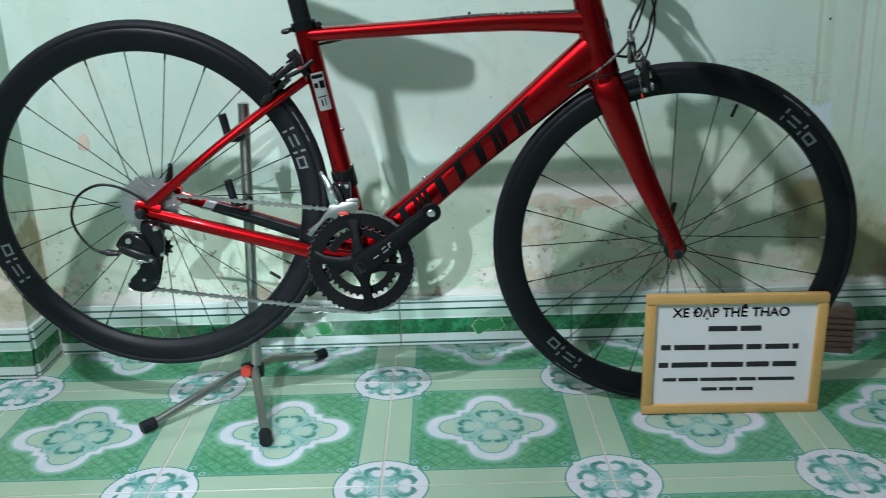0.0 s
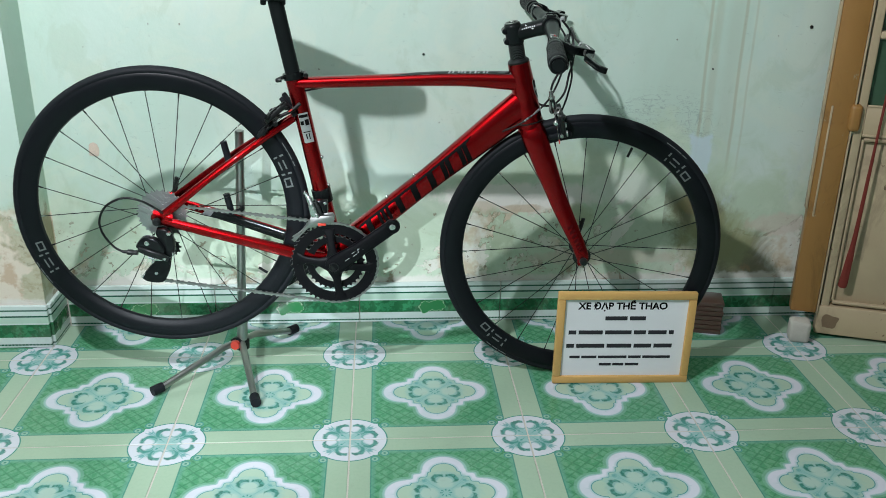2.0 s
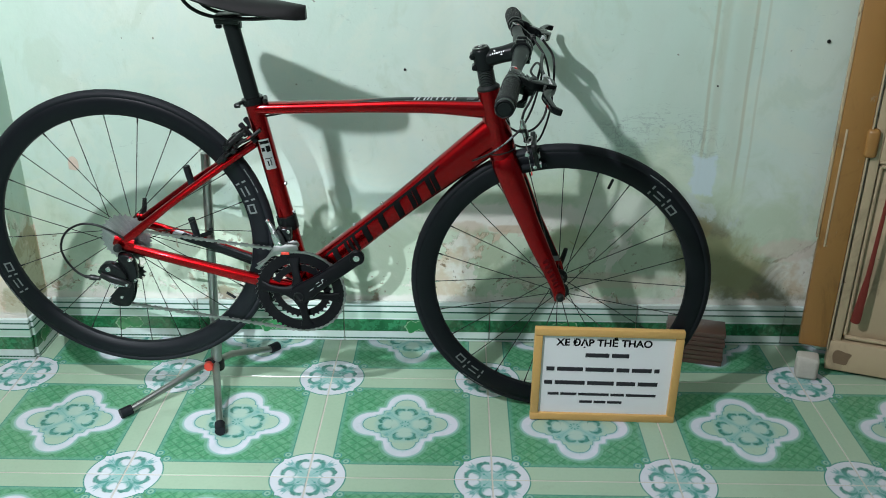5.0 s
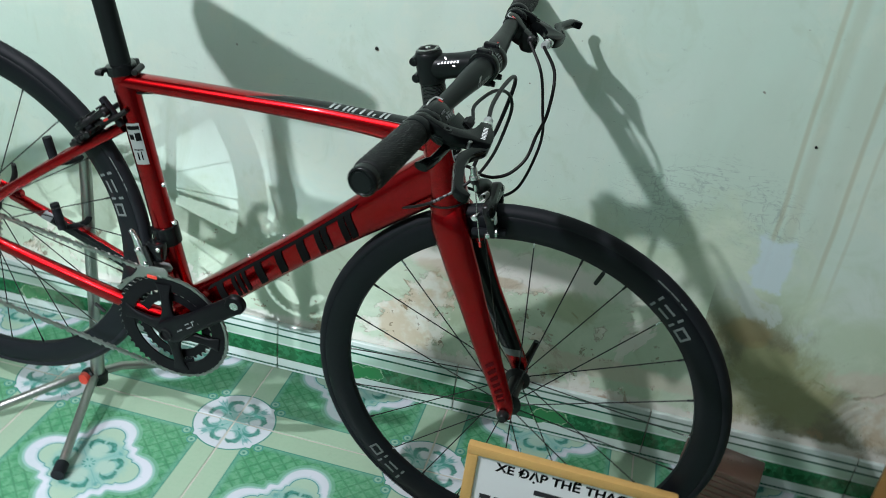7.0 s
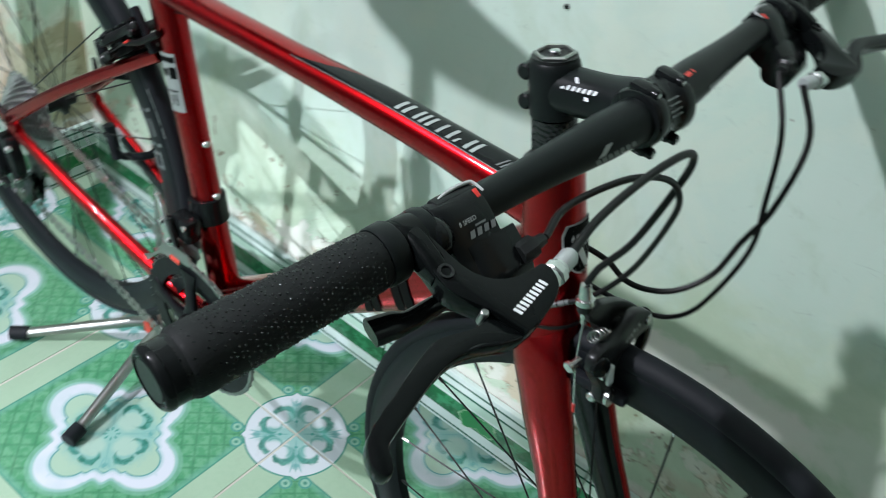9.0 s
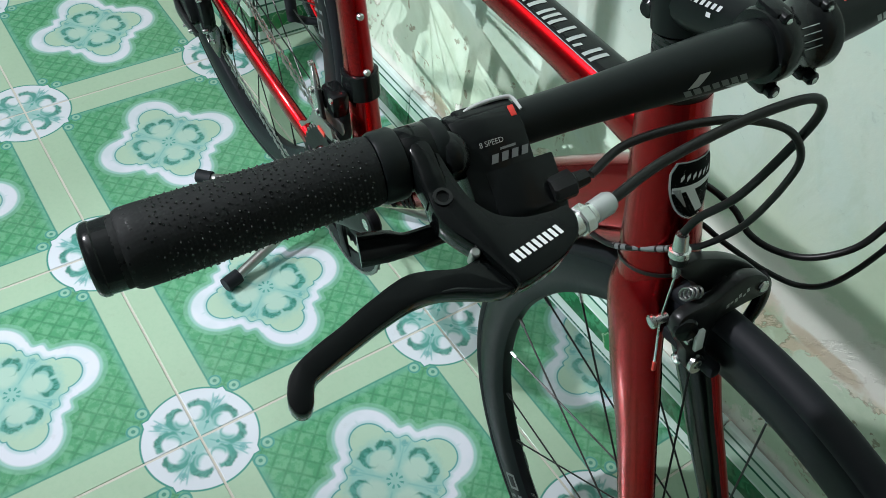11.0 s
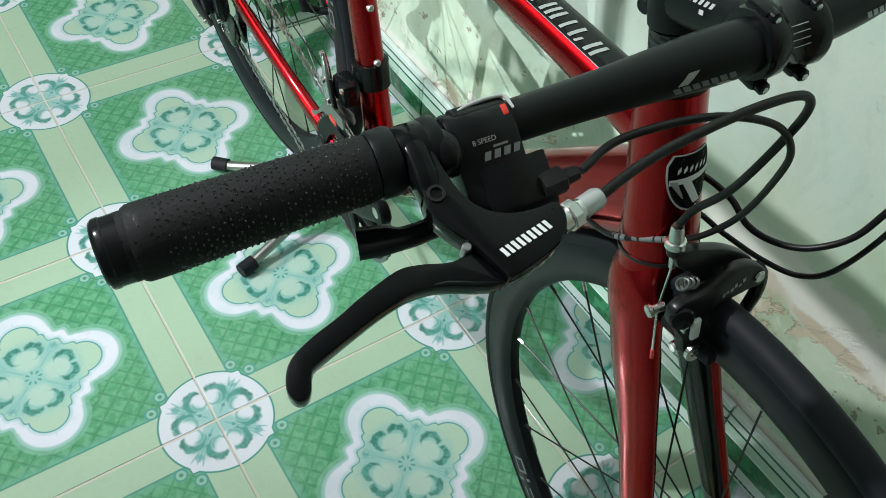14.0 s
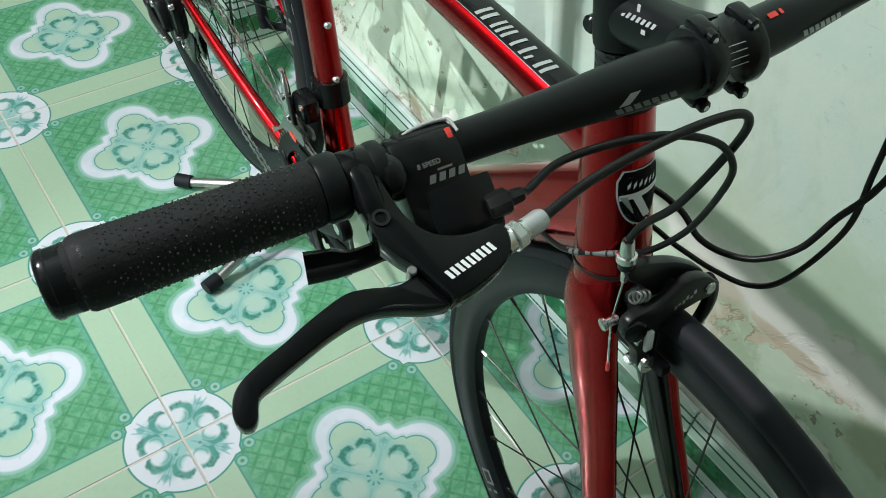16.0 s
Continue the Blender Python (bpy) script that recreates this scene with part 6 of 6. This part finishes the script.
for fx, fy in ((-0.172, -0.158), (0.060, -0.215), (0.112, 0.140)):
    d = Vector((fx, fy, 0)).normalized()
    leg = part("leg", tube([Vector((0, 0, 0.058)) + d * 0.012, Vector((0, 0, 0.056)) + d * 0.05, Vector((fx, fy, 0.0135))], [(0.0085, 0.0085), (0.0088, 0.0088), (0.0085, 0.0085)], 16), "chrome", stand, "chromed leg")
    part("rubber_foot", tube([Vector((fx, fy, 0.0135)) - d * 0.006 + Vector((0, 0, 0.001)), Vector((fx, fy, 0.0128)) + d * 0.022], 0.0122, 16), "tyre", leg, "black rubber foot")
for z, x1 in ((0.565, 0.018), (0.44, 0.016)):
    hook = part("hook", tube([(0.028, -0.008, z - 0.012), (0.030, -0.030, z - 0.016), (0.012, -0.062, z - 0.012), (x1 - 0.004, -0.068, z + 0.006)], 0.0055, 12, smooth_n=16), "tyre", stand, "black rubber-coated hook")
    part("rubber_sleeve", tube([(x1 - 0.003, -0.068, z - 0.012), (x1 - 0.012, -0.070, z + 0.036)], 0.0078, 14), "tyre", hook, "black rubber sleeve")

# ---- the framed notice ----
SIGN_W, SIGN_H, BORD = 0.342, 0.246, 0.019
sign = empty("framed_notice", pose(0.667, -0.171, 0.0005, -0.6, 0.6, -0.6), "white printed notice in honey wooden frame leaning on bicycle wheel", "sign")
for n, c, s in (("frame_bar", (0, 0, BORD / 2), (SIGN_W, 0.016, BORD)), ("frame_bar", (0, 0, SIGN_H - BORD / 2), (SIGN_W, 0.016, BORD)),
                ("frame_bar", (-SIGN_W / 2 + BORD / 2, 0.0, SIGN_H / 2), (BORD, 0.0155, SIGN_H - 2 * BORD - 0.0004)), ("frame_bar", (SIGN_W / 2 - BORD / 2, 0.0, SIGN_H / 2), (BORD, 0.0155, SIGN_H - 2 * BORD - 0.0004))):
    part(n, box(c, s, 0.0025), "oak", sign)
paper = part("paper", box((0, 0.001, SIGN_H / 2), (SIGN_W - 2 * BORD, 0.004, SIGN_H - 2 * BORD), 0.0), "paper", sign, "white paper with black print")
SM = Matrix(((1, 0, 0, 0), (0, 0, -1, -0.0014), (0, 1, 0, 0), (0, 0, 0, 1)))
write("XE \u0110\u1ea0P TH\u1ec2 THAO", 0.0252, SM @ Matrix.Translation((-0.1195, 0.2005, 0)), "ink", paper, "black lettering", 0.0008)


def word_bars(words, y, h, x):
    """Plain bars for words that stand unread: lengths of words, left to right."""
    rects = []
    for w in words:
        rects.append((x, y, w, h))
        x += w + h * 0.55
    return rects


for words, y, h, x in (((0.055, 0.040), 0.1685, 0.0150, -0.051), ((0.019, 0.060, 0.066, 0.030, 0.046, 0.012), 0.1305, 0.0150, -0.139), ((0.019, 0.070, 0.062, 0.044, 0.046), 0.0940, 0.0150, -0.142), ((0.026, 0.038, 0.072, 0.032, 0.070), 0.0655, 0.0100, -0.132), ((0.030, 0.028, 0.034), 0.0450, 0.0100, -0.056)):
    part("print_line", bars(word_bars(words, y + h * 0.14, h * 0.72, x), SM), "print_grey", paper, "black printed bars")

# ---- the stack of bricks ----
for k in range(7):
    b = part("brick", box((0, 0, 0), (0.150 + 0.002 * math.sin(k * 2.1), 0.078, 0.0125), 0.0022), "brick", None, m=pose(0.955 + 0.0012 * math.sin(k * 3.3), 0.130, 0.0066 + 0.0139 * k, 0, 0, -13 + 0.8 * math.sin(k * 1.7)))
    tagged(b, "flat brown terracotta slab in a low stack by the wall", "brick", "stack of slabs")

# ---- marks on the wall ----
chip = part("plaster_chip", plate([(-0.012, -0.016), (0.010, -0.018), (0.014, 0.004), (0.004, 0.018), (-0.010, 0.012)], 0.0016, pose(-0.671, WALL_Y - 0.0004, 0.505, 90, 0, 0), 0.0005, smooth_n=24), worn("bare_plaster", (0.62, 0.52, 0.42), 0.85, scale=60.0, vary=0.35), None)
tagged(chip, "chipped bare plaster spot on the mint wall", "wall chip", kind="structure")
for x, z, r in ((0.186, 0.754, 0.0035), (1.20, 0.83, 0.005), (0.95, 0.72, 0.0025)):
    nail = part("nail", lathe([(0.0, 0), (r, 0), (r * 0.8, 0.003), (0.0, 0.004)], axis_m((x, WALL_Y + 0.0005, z), (x, WALL_Y - 1, z)), 12), "black", None)
    tagged(nail, "dark nail head in the mint wall", "nail")


# ---- floor and skirting pieces ----
def tile_mesh():
    bm = box((0, 0, -0.004), (0.3964, 0.3964, 0.008))
    es = [e for e in bm.edges if e.verts[0].co.z > -0.001 and e.verts[1].co.z > -0.001]
    bmesh.ops.bevel(bm, geom=es, offset=0.0007, segments=1, affect="EDGES")
    me = bpy.data.meshes.new("floor_tile")
    bm.to_mesh(me)
    bm.free()
    me.materials.append(M["tile"])
    return me


TILE = tile_mesh()
for i in range(-6, 7):
    for j in range(-8, 1):
        t = new("floor_tile", TILE)
        t.parent = floor
        t.location = (0.2 + 0.4 * i, 0.2 + 0.4 * j, random.uniform(-0.0002, 0.0002))


def skirting_piece(length):
    bm = box((0, 0, 0.06), (length, 0.010, 0.120), 0.0015, seg=1)
    me = bpy.data.meshes.new("skirting_tile")
    bm.to_mesh(me)
    bm.free()
    me.materials.append(M["skirt"])
    return me


skirting = slab("baseboard", (PIER_X, WALL_Y - 0.0045, 0.0), (2.58, WALL_Y + 0.02, 0.119), "grout", "skirting of printed green and white glazed tiles", "skirting")
SK = skirting_piece(0.3978)
for k in range(-2, 6):
    t = new("skirting_tile", SK)
    t.parent = skirting
    t.location = (0.21 + 0.4 * k, WALL_Y - 0.0065, 0.001)
pier_skirting = slab("baseboard", (-2.4, PIER_Y - 0.0045, 0.0), (PIER_X, PIER_Y + 0.02, 0.119), "grout", "skirting of printed green and white glazed tiles on the pier", "skirting")
for k in range(4):
    t = new("skirting_tile", SK)
    t.parent = pier_skirting
    t.location = (PIER_X + 0.006 - 0.2 - 0.4 * k, PIER_Y - 0.0065, 0.001)
t = new("skirting_tile", skirting_piece(WALL_Y - PIER_Y - 0.004))
t.parent = pier_skirting
t.matrix_basis = pose(PIER_X + 0.0056, (WALL_Y + PIER_Y) / 2, 0.001, 0, 0, 90)
